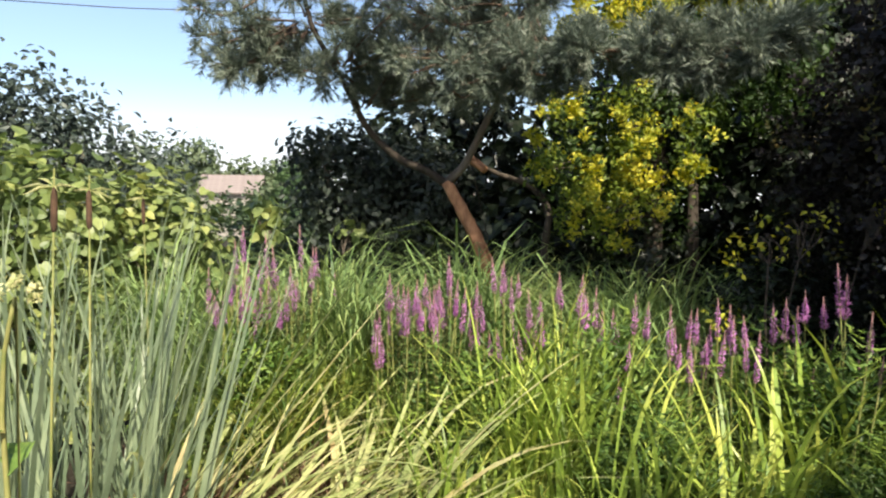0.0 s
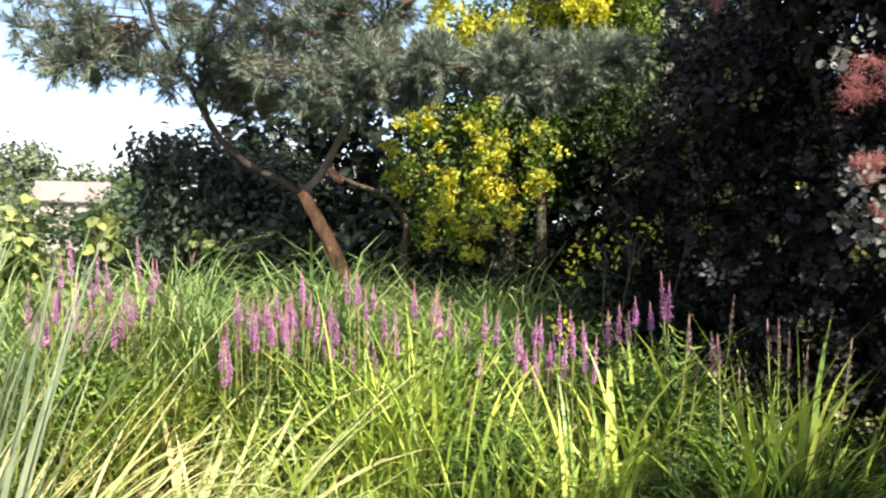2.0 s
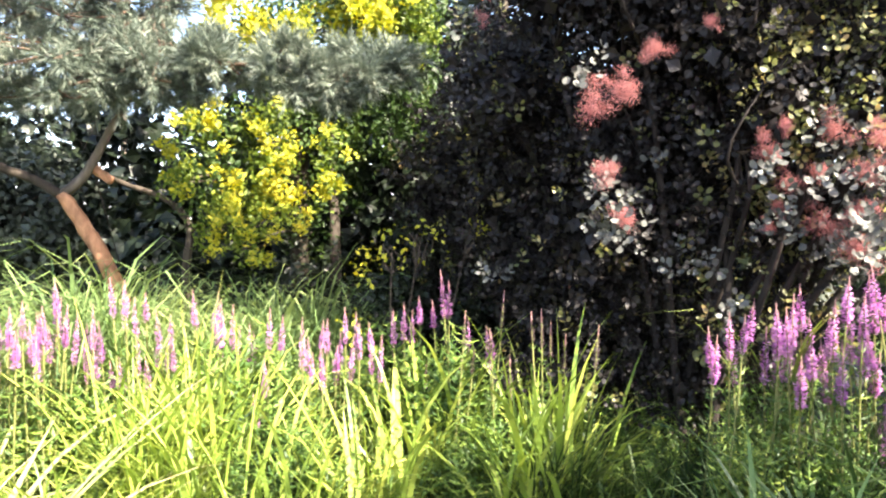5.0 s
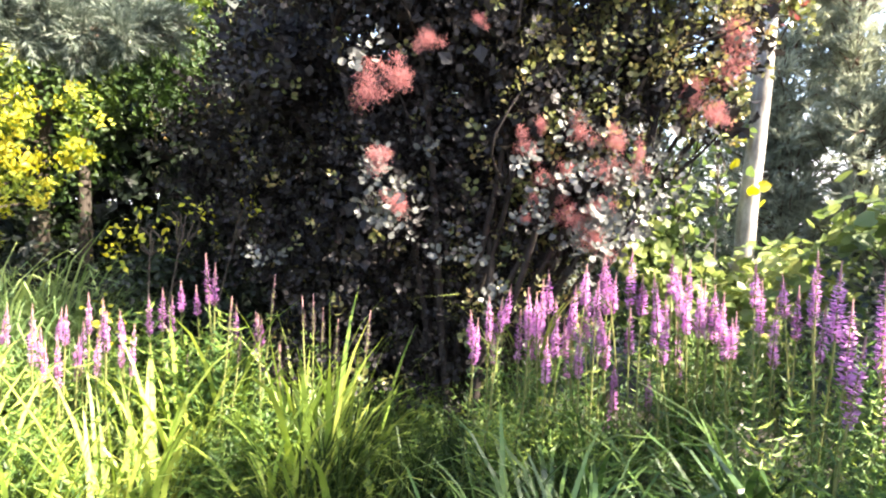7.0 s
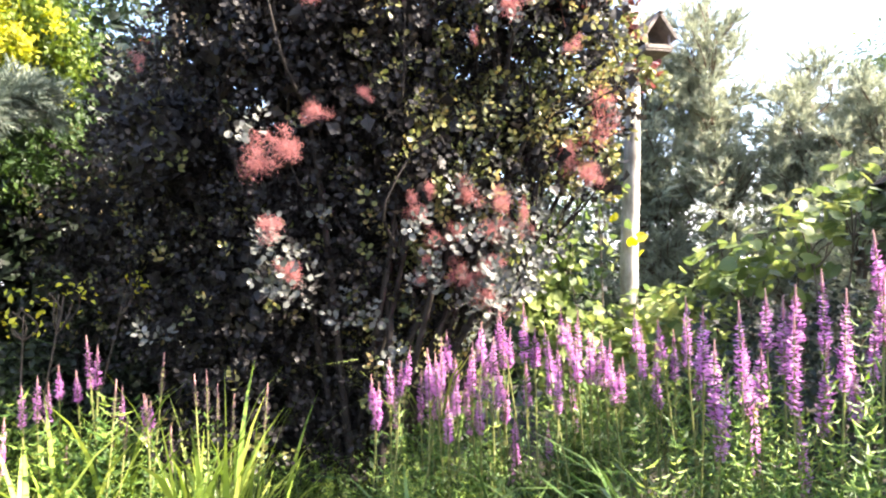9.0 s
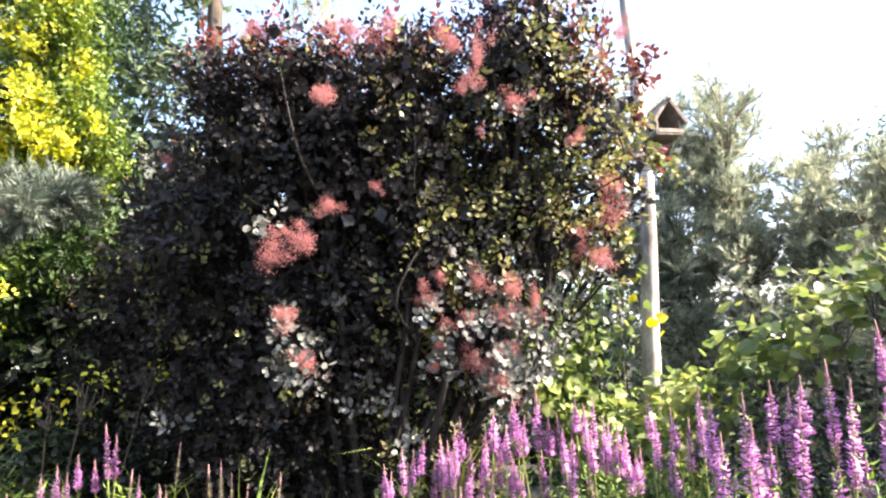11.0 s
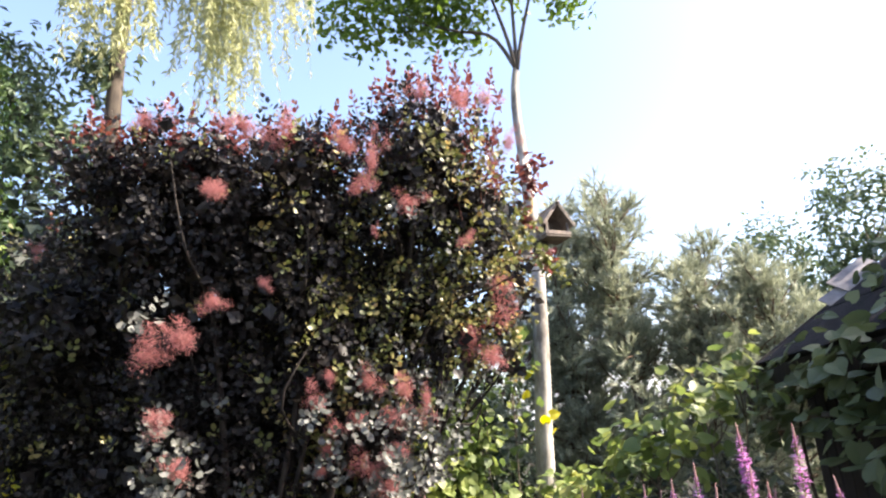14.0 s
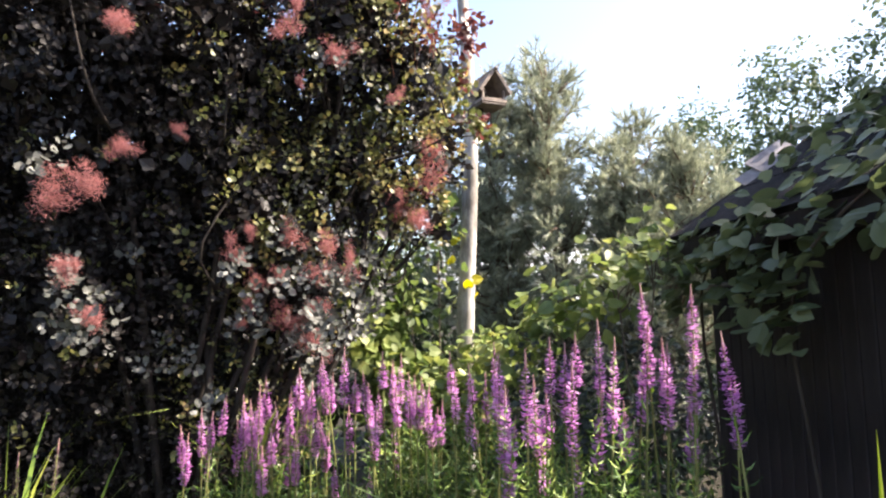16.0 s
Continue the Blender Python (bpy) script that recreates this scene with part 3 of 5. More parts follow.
def bough(start, end, shoots, width, r0=0.009):
    """A needled bough: a bent twig with side twigs; gives the wood and the shoots' places and ways."""
    a, b = np.asarray(start, float), np.asarray(end, float)
    ln = np.linalg.norm(b - a)
    line = smooth_path([a, (a + b) / 2 + rng.normal(size=3) * 0.1 * ln + np.array([0, 0, -0.04 * ln]), b], 8)
    wood = [tube(line, np.linspace(r0, 0.003, 8), 5)]
    pos, way = [], []
    along = (b - a) / ln
    for i in range(shoots):
        s = 1 - 0.75 * rng.uniform() ** 1.5
        q = line[min(int(s * 7), 6)] + (line[min(int(s * 7) + 1, 7)] - line[min(int(s * 7), 6)]) * (s * 7 % 1)
        d = along * 0.6 + rng.normal(size=3) * 0.7 + np.array([0, 0, 0.25])
        d /= np.linalg.norm(d)
        pos.append(q + d * width * rng.uniform(0, 1) * (1.2 - s * 0.6))
        way.append(d)
    return wood, pos, way


def needle_tree(tree, boughs, shoot, shoots, width, mat, size=1.0):
    """Boughs from limb points to their ends; all needles of the crown in one mesh."""
    pos, way = [], []
    for i, (a, b) in enumerate(boughs):
        wood, p, w = bough(a, b, shoots, width)
        part("branch", mesh_of("branch", *joined(*wood), True), M_TWIG, tree)
        pos += p
        way += w
    pos, way = np.array(pos), np.array(way)
    return part("needles", mesh_of("needles", *scatter(shoot, pos, turns(len(pos), way, 0.1), size * rng.uniform(0.8, 1.2, len(pos)))), mat, tree)


SHOOT = shoot_shape(25, 0.085, 0.052, 0.005)
LIMB_L = np.array([(-0.55, 4.43, 2.2), (-0.69, 4.33, 2.44), (-0.86, 4.25, 2.75), (-0.92, 4.2, 3.0)])
LIMB_R = np.array([(0.40, 4.2, 2.38), (0.42, 4.0, 2.55), (0.46, 3.9, 2.64), (0.5, 3.8, 2.72)])
ARM = np.array([(0.62, 3.6, 2.42), (0.80, 3.42, 2.36), (1.02, 3.29, 2.34), (1.17, 3.23, 2.31), (1.38, 3.1, 2.32)])
boughs = []
for lobe, n, limb in (
        (((-0.95, 4.1, 2.75), (0.75, 0.5, 0.36)), 34, LIMB_L), (((-1.15, 4.05, 2.44), (0.42, 0.3, 0.13)), 13, LIMB_L), (((-0.45, 4.2, 2.6), (0.6, 0.45, 0.26)), 22, LIMB_L), (((-0.5, 4.3, 2.35), (0.35, 0.3, 0.1)), 8, LIMB_L),
        (((0.05, 3.9, 2.62), (0.55, 0.5, 0.34)), 26, LIMB_R), (((0.12, 4.1, 3.1), (1.0, 0.75, 0.45)), 40, LIMB_R), (((-0.1, 4.35, 2.3), (0.35, 0.25, 0.14)), 10, LIMB_R), (((0.14, 3.62, 2.25), (0.26, 0.22, 0.12)), 13, LIMB_R), (((0.5, 3.58, 2.32), (0.3, 0.25, 0.15)), 15, LIMB_R),
        (((0.8, 3.38, 2.36), (0.26, 0.2, 0.1)), 13, ARM), (((1.1, 3.22, 2.32), (0.24, 0.2, 0.11)), 13, ARM), (((1.4, 3.08, 2.31), (0.24, 0.18, 0.1)), 13, ARM), (((1.58, 3.0, 2.34), (0.12, 0.12, 0.06)), 5, ARM), (((1.25, 3.15, 2.2), (0.2, 0.14, 0.06)), 6, ARM)):
    ends, _ = in_lobes([lobe], n, 0.55)
    for e in ends:
        near_ = limb[np.argmin(np.linalg.norm(limb - e, axis=1))]
        boughs.append((near_ + (e - near_) * 0.25, e))
needle_tree(pine, boughs, SHOOT, 30, 0.05, L_NEEDLE)

# added bush, its near-black leaves stand for shade under the conifer
shrub("shade_bush", "low bush added as the dark shade under the golden conifer", "bush", [((1.38, 4.4, 0.85), (0.54, 0.3, 0.6)), ((1.98, 3.9, 0.85), (0.48, 0.3, 0.58)), ((0.78, 5.04, 0.9), (0.48, 0.24, 0.6)), ((2.1, 3.4, 0.7), (0.35, 0.3, 0.55))], (1.44, 4.4, 0), 330, 20, 0.065, THICK, 0.058, L_DEEPSHADE, 0.02, 3, shell=0.3)

# ---- golden conifer ----
gold = thing("golden_conifer", "tall golden-yellow conifer with green inner foliage", "tree")
part("trunk", mesh_of("trunk", *tube([(1.5, 4.62, -0.08), (1.5, 4.58, 1.5), (1.52, 4.46, 2.7), (1.6, 4.3, 4.2)], (0.075, 0.06, 0.04, 0.012), 10, 0.06), True), M_DARKBARK, gold)
part("trunk", mesh_of("trunk", *tube([(1.78, 4.5, -0.08), (1.74, 4.48, 1.2), (1.7, 4.4, 2.4)], (0.05, 0.045, 0.02), 9, 0.06), True), M_DARKBARK, gold)
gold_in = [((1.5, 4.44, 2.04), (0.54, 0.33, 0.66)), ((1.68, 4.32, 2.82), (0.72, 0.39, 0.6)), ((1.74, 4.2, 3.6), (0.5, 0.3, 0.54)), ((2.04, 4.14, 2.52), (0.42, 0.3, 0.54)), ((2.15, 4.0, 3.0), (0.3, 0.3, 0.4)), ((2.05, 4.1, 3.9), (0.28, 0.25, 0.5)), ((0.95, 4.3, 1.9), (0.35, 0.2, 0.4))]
GOLD_LOW = [(0.88, 4.08, 1.68), (1.01, 4.16, 1.56), (1.05, 3.94, 1.52), (1.16, 4.03, 1.67), (1.33, 4.09, 1.70), (1.15, 3.92, 1.88), (1.25, 4.01, 1.96), (1.49, 4.05, 2.02), (1.52, 3.82, 2.08), (1.50, 3.95, 1.79), (0.80, 4.19, 1.49), (0.66, 4.00, 1.86), (0.61, 4.12, 1.79), (1.07, 4.15, 2.18), (0.97, 3.96, 1.38), (0.92, 4.09, 1.79), (1.11, 4.14, 1.76), (1.31, 3.88, 1.62), (1.13, 4.05, 2.01), (0.73, 4.20, 2.22), (1.16, 3.92, 2.26), (0.83, 4.10, 2.10)]
GOLD_MID = [(0.98, 4.12, 2.80), (1.22, 4.17, 2.81), (1.31, 3.94, 2.65), (1.40, 4.02, 2.84), (1.65, 4.05, 2.85), (1.78, 3.78, 2.81), (1.76, 3.91, 2.75), (1.15, 4.19, 2.71), (0.83, 4.03, 2.65), (2.03, 3.80, 2.77), (1.33, 4.14, 2.57)]
GOLD_TOP = [(1.78, 3.89, 2.78), (1.92, 3.95, 2.90), (1.74, 3.80, 3.03), (1.95, 3.83, 2.95), (1.81, 3.99, 3.33), (1.84, 3.88, 3.50), (1.72, 4.02, 3.62), (1.71, 3.81, 3.77), (1.82, 3.89, 4.10), (1.63, 3.96, 4.00), (1.77, 4.01, 4.24), (1.77, 4.00, 2.98)]
GOLD_SIDE = [(2.01, 3.68, 2.96), (2.13, 3.75, 2.83), (1.94, 3.71, 3.17), (2.02, 3.90, 3.49), (1.86, 3.75, 3.69)]


SCALE_LEAF = simple_leaf(0.55)
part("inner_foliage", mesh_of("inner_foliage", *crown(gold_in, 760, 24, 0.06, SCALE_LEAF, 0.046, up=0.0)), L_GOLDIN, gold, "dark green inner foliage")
low = [((x + rng.normal() * 0.055, y + rng.normal() * 0.04, z + rng.normal() * 0.06), (rng.uniform(0.02, 0.045), 0.03, rng.uniform(0.04, 0.09))) for x, y, z in GOLD_LOW for _ in range(4)]
part("foliage", mesh_of("foliage", *crown(low, 95, 32, 0.022, SCALE_LEAF, 0.034, up=-0.6, shell=0.2)), L_GOLD, gold, "golden outer sprays")
green = [((x + 0.02, y + 0.08, z - 0.03), (0.1, 0.06, 0.12)) for x, y, z in GOLD_LOW]
part("foliage", mesh_of("foliage", *crown(green, 190, 18, 0.035, SCALE_LEAF, 0.036, up=-0.1, shell=0.3)), L_GOLDGREEN, gold, "yellow-green sprays behind the golden tips")
middle = [((x + rng.normal() * 0.09, y + rng.normal() * 0.06, z + rng.normal() * 0.08), (rng.uniform(0.03, 0.07), 0.05, rng.uniform(0.05, 0.11))) for x, y, z in GOLD_MID for _ in range(4)]
part("foliage", mesh_of("foliage", *crown(middle, 210, 26, 0.026, SCALE_LEAF, 0.036, up=-0.4, shell=0.2)), L_GOLD, gold)
top = [((x + rng.normal() * 0.1, y + rng.normal() * 0.07, z + rng.normal() * 0.12), (rng.uniform(0.04, 0.1), 0.07, rng.uniform(0.07, 0.15))) for x, y, z in GOLD_TOP for _ in range(4)]
part("foliage", mesh_of("foliage", *crown(top, 290, 18, 0.03, SCALE_LEAF, 0.04, up=-0.2, shell=0.2)), L_GOLD, gold)
dull = [((x, y + 0.05, z - 0.02), (0.13, 0.08, 0.16)) for x, y, z in GOLD_TOP + GOLD_SIDE * 2]
part("foliage", mesh_of("foliage", *crown(dull, 360, 18, 0.04, SCALE_LEAF, 0.04, up=-0.1, shell=0.3)), L_GOLDGREEN, gold)
for c in GOLD_LOW[::2] + GOLD_MID[::3] + GOLD_TOP[::3] + GOLD_SIDE[::3]:
    c = np.array(c)
    inner = np.array([1.55, 4.45, c[2] + 0.1])
    part("branch", mesh_of("branch", *tube(smooth_path([inner, (inner + c) / 2 + np.array([0, 0, 0.06]), c], 6), np.linspace(0.012, 0.004, 6), 5), True), M_DARKBARK, gold)

shrub("spindle_bush", "small yellow-green bush catching sun in the dark thicket", "bush", [((1.63, 3.2, 1.38), (0.12, 0.07, 0.07)), ((1.78, 3.14, 1.46), (0.14, 0.07, 0.05)), ((2.02, 3.01, 1.5), (0.1, 0.06, 0.05)), ((1.52, 3.3, 1.25), (0.08, 0.06, 0.08)), ((1.45, 3.35, 0.9), (0.08, 0.08, 0.14))], (1.7, 3.3, 0), 20, 8, 0.045, THICK, 0.036, L_GOLD, 0.01, 3, bark=M_DARKBARK, shell=0.4)
shrub("hogweed", "pale green broad-leaved weed before the dark bush", "weed", [((-1.35, 4.8, 1.52), (0.17, 0.09, 0.04)), ((-1.32, 4.8, 1.38), (0.12, 0.09, 0.06)), ((-0.7, 4.75, 1.38), (0.1, 0.08, 0.06))], (-1.2, 4.85, 0), 14, 7, 0.035, VINE, 0.07, L_VINE, 0.006, 3, shell=0.3)

# ---- smoke bush ----
bush = thing("smoke_bush", "large purple-leaved smoke bush with pink plumes", "bush")
smoke_lobes = [((3.05, 1.35, 2.88), (0.52, 0.49, 0.55)), ((2.4, 2.12, 2.64), (0.55, 0.5, 0.5)), ((2.9, 1.95, 2.14), (0.6, 0.56, 0.58)), ((2.42, 2.9, 2.05), (0.54, 0.5, 0.6)), ((3.4, 1.42, 2.3), (0.4, 0.36, 0.5)), ((2.42, 2.95, 1.45), (0.52, 0.48, 0.6)), ((2.55, 2.35, 1.5), (0.52, 0.45, 0.52)), ((3.2, 1.9, 1.55), (0.46, 0.4, 0.48)), ((2.25, 3.5, 1.75), (0.46, 0.44, 0.7))]
smoke_lobes += [((2.7, 1.74, 2.7), (0.48, 0.45, 0.48)), ((3.2, 1.12, 2.7), (0.3, 0.3, 0.45)), ((2.22, 2.95, 2.4), (0.42, 0.4, 0.36)), ((2.9, 2.25, 2.6), (0.48, 0.4, 0.5)), ((3.25, 1.8, 2.4), (0.45, 0.45, 0.6)), ((2.9, 1.22, 3.02), (0.36, 0.33, 0.32)), ((2.2, 2.05, 2.88), (0.4, 0.34, 0.24)), ((2.45, 1.62, 2.9), (0.28, 0.28, 0.2)), ((2.0, 2.35, 2.86), (0.28, 0.26, 0.2)), ((3.55, 1.08, 2.4), (0.16, 0.15, 0.3)), ((3.6, 1.2, 2.1), (0.18, 0.16, 0.22)), ((2.45, 2.25, 2.1), (0.36, 0.34, 0.5)), ((2.78, 2.0, 1.72), (0.4, 0.34, 0.42)), ((2.62, 1.85, 2.5), (0.42, 0.38, 0.4)), ((2.45, 2.35, 1.75), (0.4, 0.35, 0.45)), ((2.5, 2.6, 0.85), (0.6, 0.5, 0.5)), ((3.0, 2.15, 0.9), (0.5, 0.45, 0.5)), ((2.15, 2.35, 2.6), (0.36, 0.36, 0.42)), ((2.1, 2.75, 2.2), (0.36, 0.36, 0.45))]
smoke_lobes += [((2.62, 1.70, 2.24), (0.24, 0.22, 0.2)), ((2.85, 1.55, 2.19), (0.24, 0.22, 0.2)), ((3.06, 1.38, 2.28), (0.24, 0.22, 0.2)), ((2.95, 1.48, 1.94), (0.24, 0.22, 0.2)), ((2.66, 1.66, 2.02), (0.24, 0.22, 0.2)), ((3.23, 1.28, 2.06), (0.24, 0.22, 0.2))]
foot = np.array((3.0, 2.4, -0.08))
for c, r in smoke_lobes:
    c = np.asarray(c)
    a = foot + np.array([rng.uniform(-0.2, 0.2), rng.uniform(-0.2, 0.2), 0])
    p = smooth_path([a, a * 0.7 + c * 0.3 + np.array([0, 0, 0.06]), a * 0.3 + c * 0.7 + rng.normal(size=3) * 0.06, c], 10)
    limb = part("trunk", mesh_of("trunk", *tube(p, np.linspace(0.026, 0.008, 10), 8, 0.06), True), M_SHADEBARK, bush)
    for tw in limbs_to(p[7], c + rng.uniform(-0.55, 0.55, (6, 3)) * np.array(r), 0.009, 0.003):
        part("twig", mesh_of("twig", *tw, True), M_SHADEBARK, limb)
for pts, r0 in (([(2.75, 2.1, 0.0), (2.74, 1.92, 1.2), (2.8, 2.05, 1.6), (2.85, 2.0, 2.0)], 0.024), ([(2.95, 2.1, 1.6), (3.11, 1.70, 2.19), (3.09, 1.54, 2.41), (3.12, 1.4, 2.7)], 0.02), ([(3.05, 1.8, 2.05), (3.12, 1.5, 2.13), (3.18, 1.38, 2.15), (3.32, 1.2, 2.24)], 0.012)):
    part("trunk", mesh_of("trunk", *tube(smooth_path(pts, 12), np.linspace(r0, r0 * 0.5, 12), 8, 0.08), True), M_SHADEBARK, bush)


def sprig(leaves=9, length=0.075, spread=1.0, stalk=0.01):
    """A leafy shoot along local z: rounded leaves on thin stalks in a spiral, smaller to the tip."""
    rot, pos, size = [], [], []
    for i in range(leaves):
        s = i / (leaves - 1)
        a = i * 2.4 + rng.uniform(-0.3, 0.3)
        e = (0.15 + 1.0 * s) / spread + rng.uniform(-0.25, 0.25)
        y = np.array([np.cos(a) * np.cos(e), np.sin(a) * np.cos(e), np.sin(e)])
        x = np.array([-np.sin(a), np.cos(a), 0])
        rot.append(np.stack([x, y, np.cross(x, y)], 1))
        pos.append(np.array([0, 0, s * length]) + y * stalk)
        size.append(0.034 * (1.1 - 0.45 * s) * rng.uniform(0.85, 1.15))
    return scatter(ROUND, np.array(pos), np.array(rot), np.array(size))


SPRIGS = [sprig(), sprig(8, 0.06), sprig(10, 0.095)]
at_, way_ = in_lobes(smoke_lobes, 9800, 0.3)
keep = at_[:, 2] > 0.3
at_, way_ = at_[keep], way_[keep]
# x - y follows the bearing from the camera
view_bearing = at_[:, 0] - at_[:, 1]
side_ = np.clip((view_bearing - 0.5) / 1.08, 0, 1)
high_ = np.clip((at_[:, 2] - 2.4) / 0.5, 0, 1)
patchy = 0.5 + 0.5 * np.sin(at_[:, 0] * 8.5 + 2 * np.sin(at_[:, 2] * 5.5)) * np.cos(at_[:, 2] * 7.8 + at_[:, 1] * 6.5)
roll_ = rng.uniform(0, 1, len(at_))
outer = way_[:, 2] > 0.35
is_young = outer & (((at_[:, 2] > 2.7) & (roll_ < 0.4 * high_)) | ((view_bearing > 2.08) & (at_[:, 2] > 2.0) & (roll_ < 0.3)))
# scattered sprigs paled as painted glints
is_glint = ~is_young & (view_bearing > 1.2) & (at_[:, 2] < 2.75) & (at_[:, 2] > 1.2) & (rng.uniform(0, 1, len(at_)) < 0.2)
# bronze share grows to one side to paint in the brighter, lit flank
is_bronze = ~is_young & ~is_glint & (roll_ < 0.06 + (0.5 + 0.55 * patchy) * side_ * (1 - 0.65 * high_ * np.clip((2.4 - view_bearing) / 0.67, 0, 1)))
for name, mat, label, mask, up in (("leaves", L_SMOKE, "dark purple rounded leaves", ~is_young & ~is_bronze & ~is_glint, 0.3), ("bronze_leaves", L_BRONZE, "bronze-green leaves, thickest where they imitate the sunlit side", is_bronze, 0.4), ("glint_leaves", L_SHEEN, "grey-green leaves paled to stand for sun glints", is_glint, 0.6), ("young_leaves", L_SMOKEYOUNG, "red and orange young leaves", is_young, 1.3)):
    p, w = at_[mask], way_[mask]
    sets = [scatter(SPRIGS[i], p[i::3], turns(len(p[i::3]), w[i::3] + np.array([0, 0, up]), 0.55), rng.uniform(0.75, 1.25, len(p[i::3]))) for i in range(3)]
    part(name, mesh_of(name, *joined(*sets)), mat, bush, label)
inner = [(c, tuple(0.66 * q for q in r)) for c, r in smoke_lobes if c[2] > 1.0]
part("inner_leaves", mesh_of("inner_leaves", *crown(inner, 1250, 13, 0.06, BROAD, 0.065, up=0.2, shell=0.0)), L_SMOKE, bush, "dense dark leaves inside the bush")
tips = np.array([(2.66, 1.2, 3.33), (2.1, 2.1, 3.08), (2.82, 0.98, 3.34), (2.95, 0.9, 3.25), (1.95, 2.2, 3.02), (2.4, 1.68, 3.0), (3.02, 0.95, 3.05), (2.55, 1.45, 3.08), (3.1, 0.95, 2.85)])
tips = np.repeat(tips, 9, 0) + rng.normal(size=(81, 3)) * np.array([0.09, 0.09, 0.04]) - np.array([0, 0, 0.05])
rv, rf = tube([(0, 0, -0.1), (0, 0, 0.085)], (0.003, 0.0015), 4, cap=False)
rf = np.asarray(rf)
rod = (rv, np.concatenate([rf[:, [0, 1, 2]], rf[:, [0, 2, 3]]]))
SHOOTS = [mesh_of("young_shoot", *joined(sprig(10, 0.1, 0.8, 0.0), rod)) for _ in range(3)]
for i, tip in enumerate(tips):
    ob = part("young_shoot", SHOOTS[i % 3], L_SMOKEYOUNG, bush, "upright red shoot tip" if i == 0 else "")
    ob.matrix_local = pose(*tip, rng.uniform(-18, 18), rng.uniform(-18, 18), rng.uniform(0, 360)) @ Matrix.Scale(rng.uniform(0.8, 1.15), 4)


def plume_mesh(seed):
    """A fluffy plume: fine hairs springing from thin stalks inside a loose ball of radius 1."""
    r = np.random.default_rng(seed)
    n = 1500
    knots = r.normal(size=(11, 3)) * np.array([0.38, 0.38, 0.34])
    which = r.integers(0, 11, n)
    d = r.normal(size=(n, 3))
    d /= np.linalg.norm(d, axis=1)[:, None]
    rad = r.uniform(0.0, 1, n) ** 0.7 * r.uniform(0.42, 0.66, 11)[which]
    base = knots[which] + d * rad[:, None]
    out = d + 0.8 * r.normal(size=(n, 3))
    out /= np.linalg.norm(out, axis=1)[:, None]
    tip = base + out * r.uniform(0.06, 0.2, n)[:, None]
    side = np.cross(out, r.normal(size=(n, 3)))
    side *= 0.0095 / (np.linalg.norm(side, axis=1)[:, None] + 1e-9)
    mid = (base + tip) / 2 + 0.05 * r.normal(size=(n, 3))
    v = np.stack([base - side, base + side, mid + side, mid - side, tip], 1).reshape(-1, 3)
    i = np.arange(n)[:, None] * 5
    f = np.concatenate([i + [0, 1, 2], i + [0, 2, 3], i + [3, 2, 4]])
    return mesh_of("plume", v, f)


PLUMES = [plume_mesh(i) for i in range(5)]
BLOOMS = [
    (2.03, 1.71, 2.64, 0.09, 0.08), (2.08, 1.73, 2.17, 0.06, 0.06), (1.99, 1.80, 2.02, 0.08, 0.10), (1.91, 1.88, 1.97, 0.10, 0.08), (2.01, 1.92, 1.71, 0.08, 0.07), (2.14, 1.95, 1.54, 0.09, 0.08), (2.20, 1.58, 2.25, 0.04, 0.04), (1.79, 2.49, 2.47, 0.05, 0.05), (2.39, 1.17, 2.78, 0.06, 0.11), (2.36, 1.21, 2.65, 0.06, 0.07),
    (2.34, 1.28, 2.85, 0.09, 0.05), (2.62, 1.14, 2.63, 0.08, 0.08), (2.57, 1.29, 2.52, 0.03, 0.05), (2.98, 0.87, 2.89, 0.06, 0.06), (2.72, 0.91, 2.43, 0.05, 0.05)]
BLOOMS_TOP = [(2.24, 1.56, 2.94, 0.10, 0.12), (2.15, 1.65, 2.95, 0.08, 0.09), (2.00, 2.07, 3.04, 0.11, 0.08), (2.16, 1.79, 3.02, 0.07, 0.07), (1.95, 2.11, 3.04, 0.05, 0.07), (2.74, 0.91, 3.14, 0.09, 0.08), (2.84, 0.82, 3.16, 0.07, 0.08), (2.63, 1.05, 3.16, 0.07, 0.07), (3.00, 0.78, 2.98, 0.06, 0.09)]
BLOOMS_LOW = [
    (2.47, 1.54, 1.79, 0.06, 0.08), (2.51, 1.49, 1.88, 0.04, 0.06), (2.71, 1.44, 1.88, 0.09, 0.06), (2.83, 1.33, 1.83, 0.07, 0.09), (2.88, 1.24, 1.77, 0.05, 0.09), (2.81, 1.36, 1.70, 0.09, 0.08), (2.69, 1.47, 1.71, 0.07, 0.05), (2.63, 1.55, 1.67, 0.07, 0.05), (2.65, 1.61, 1.58, 0.05, 0.05), (2.67, 1.67, 1.49, 0.04, 0.05),
    (2.77, 1.51, 1.50, 0.09, 0.08), (2.84, 1.39, 1.56, 0.09, 0.09), (2.83, 1.42, 1.40, 0.09, 0.08), (3.29, 1.00, 2.34, 0.10, 0.08), (3.38, 1.06, 2.21, 0.10, 0.12), (3.19, 1.17, 2.09, 0.09, 0.10), (3.28, 1.08, 1.99, 0.11, 0.08)]
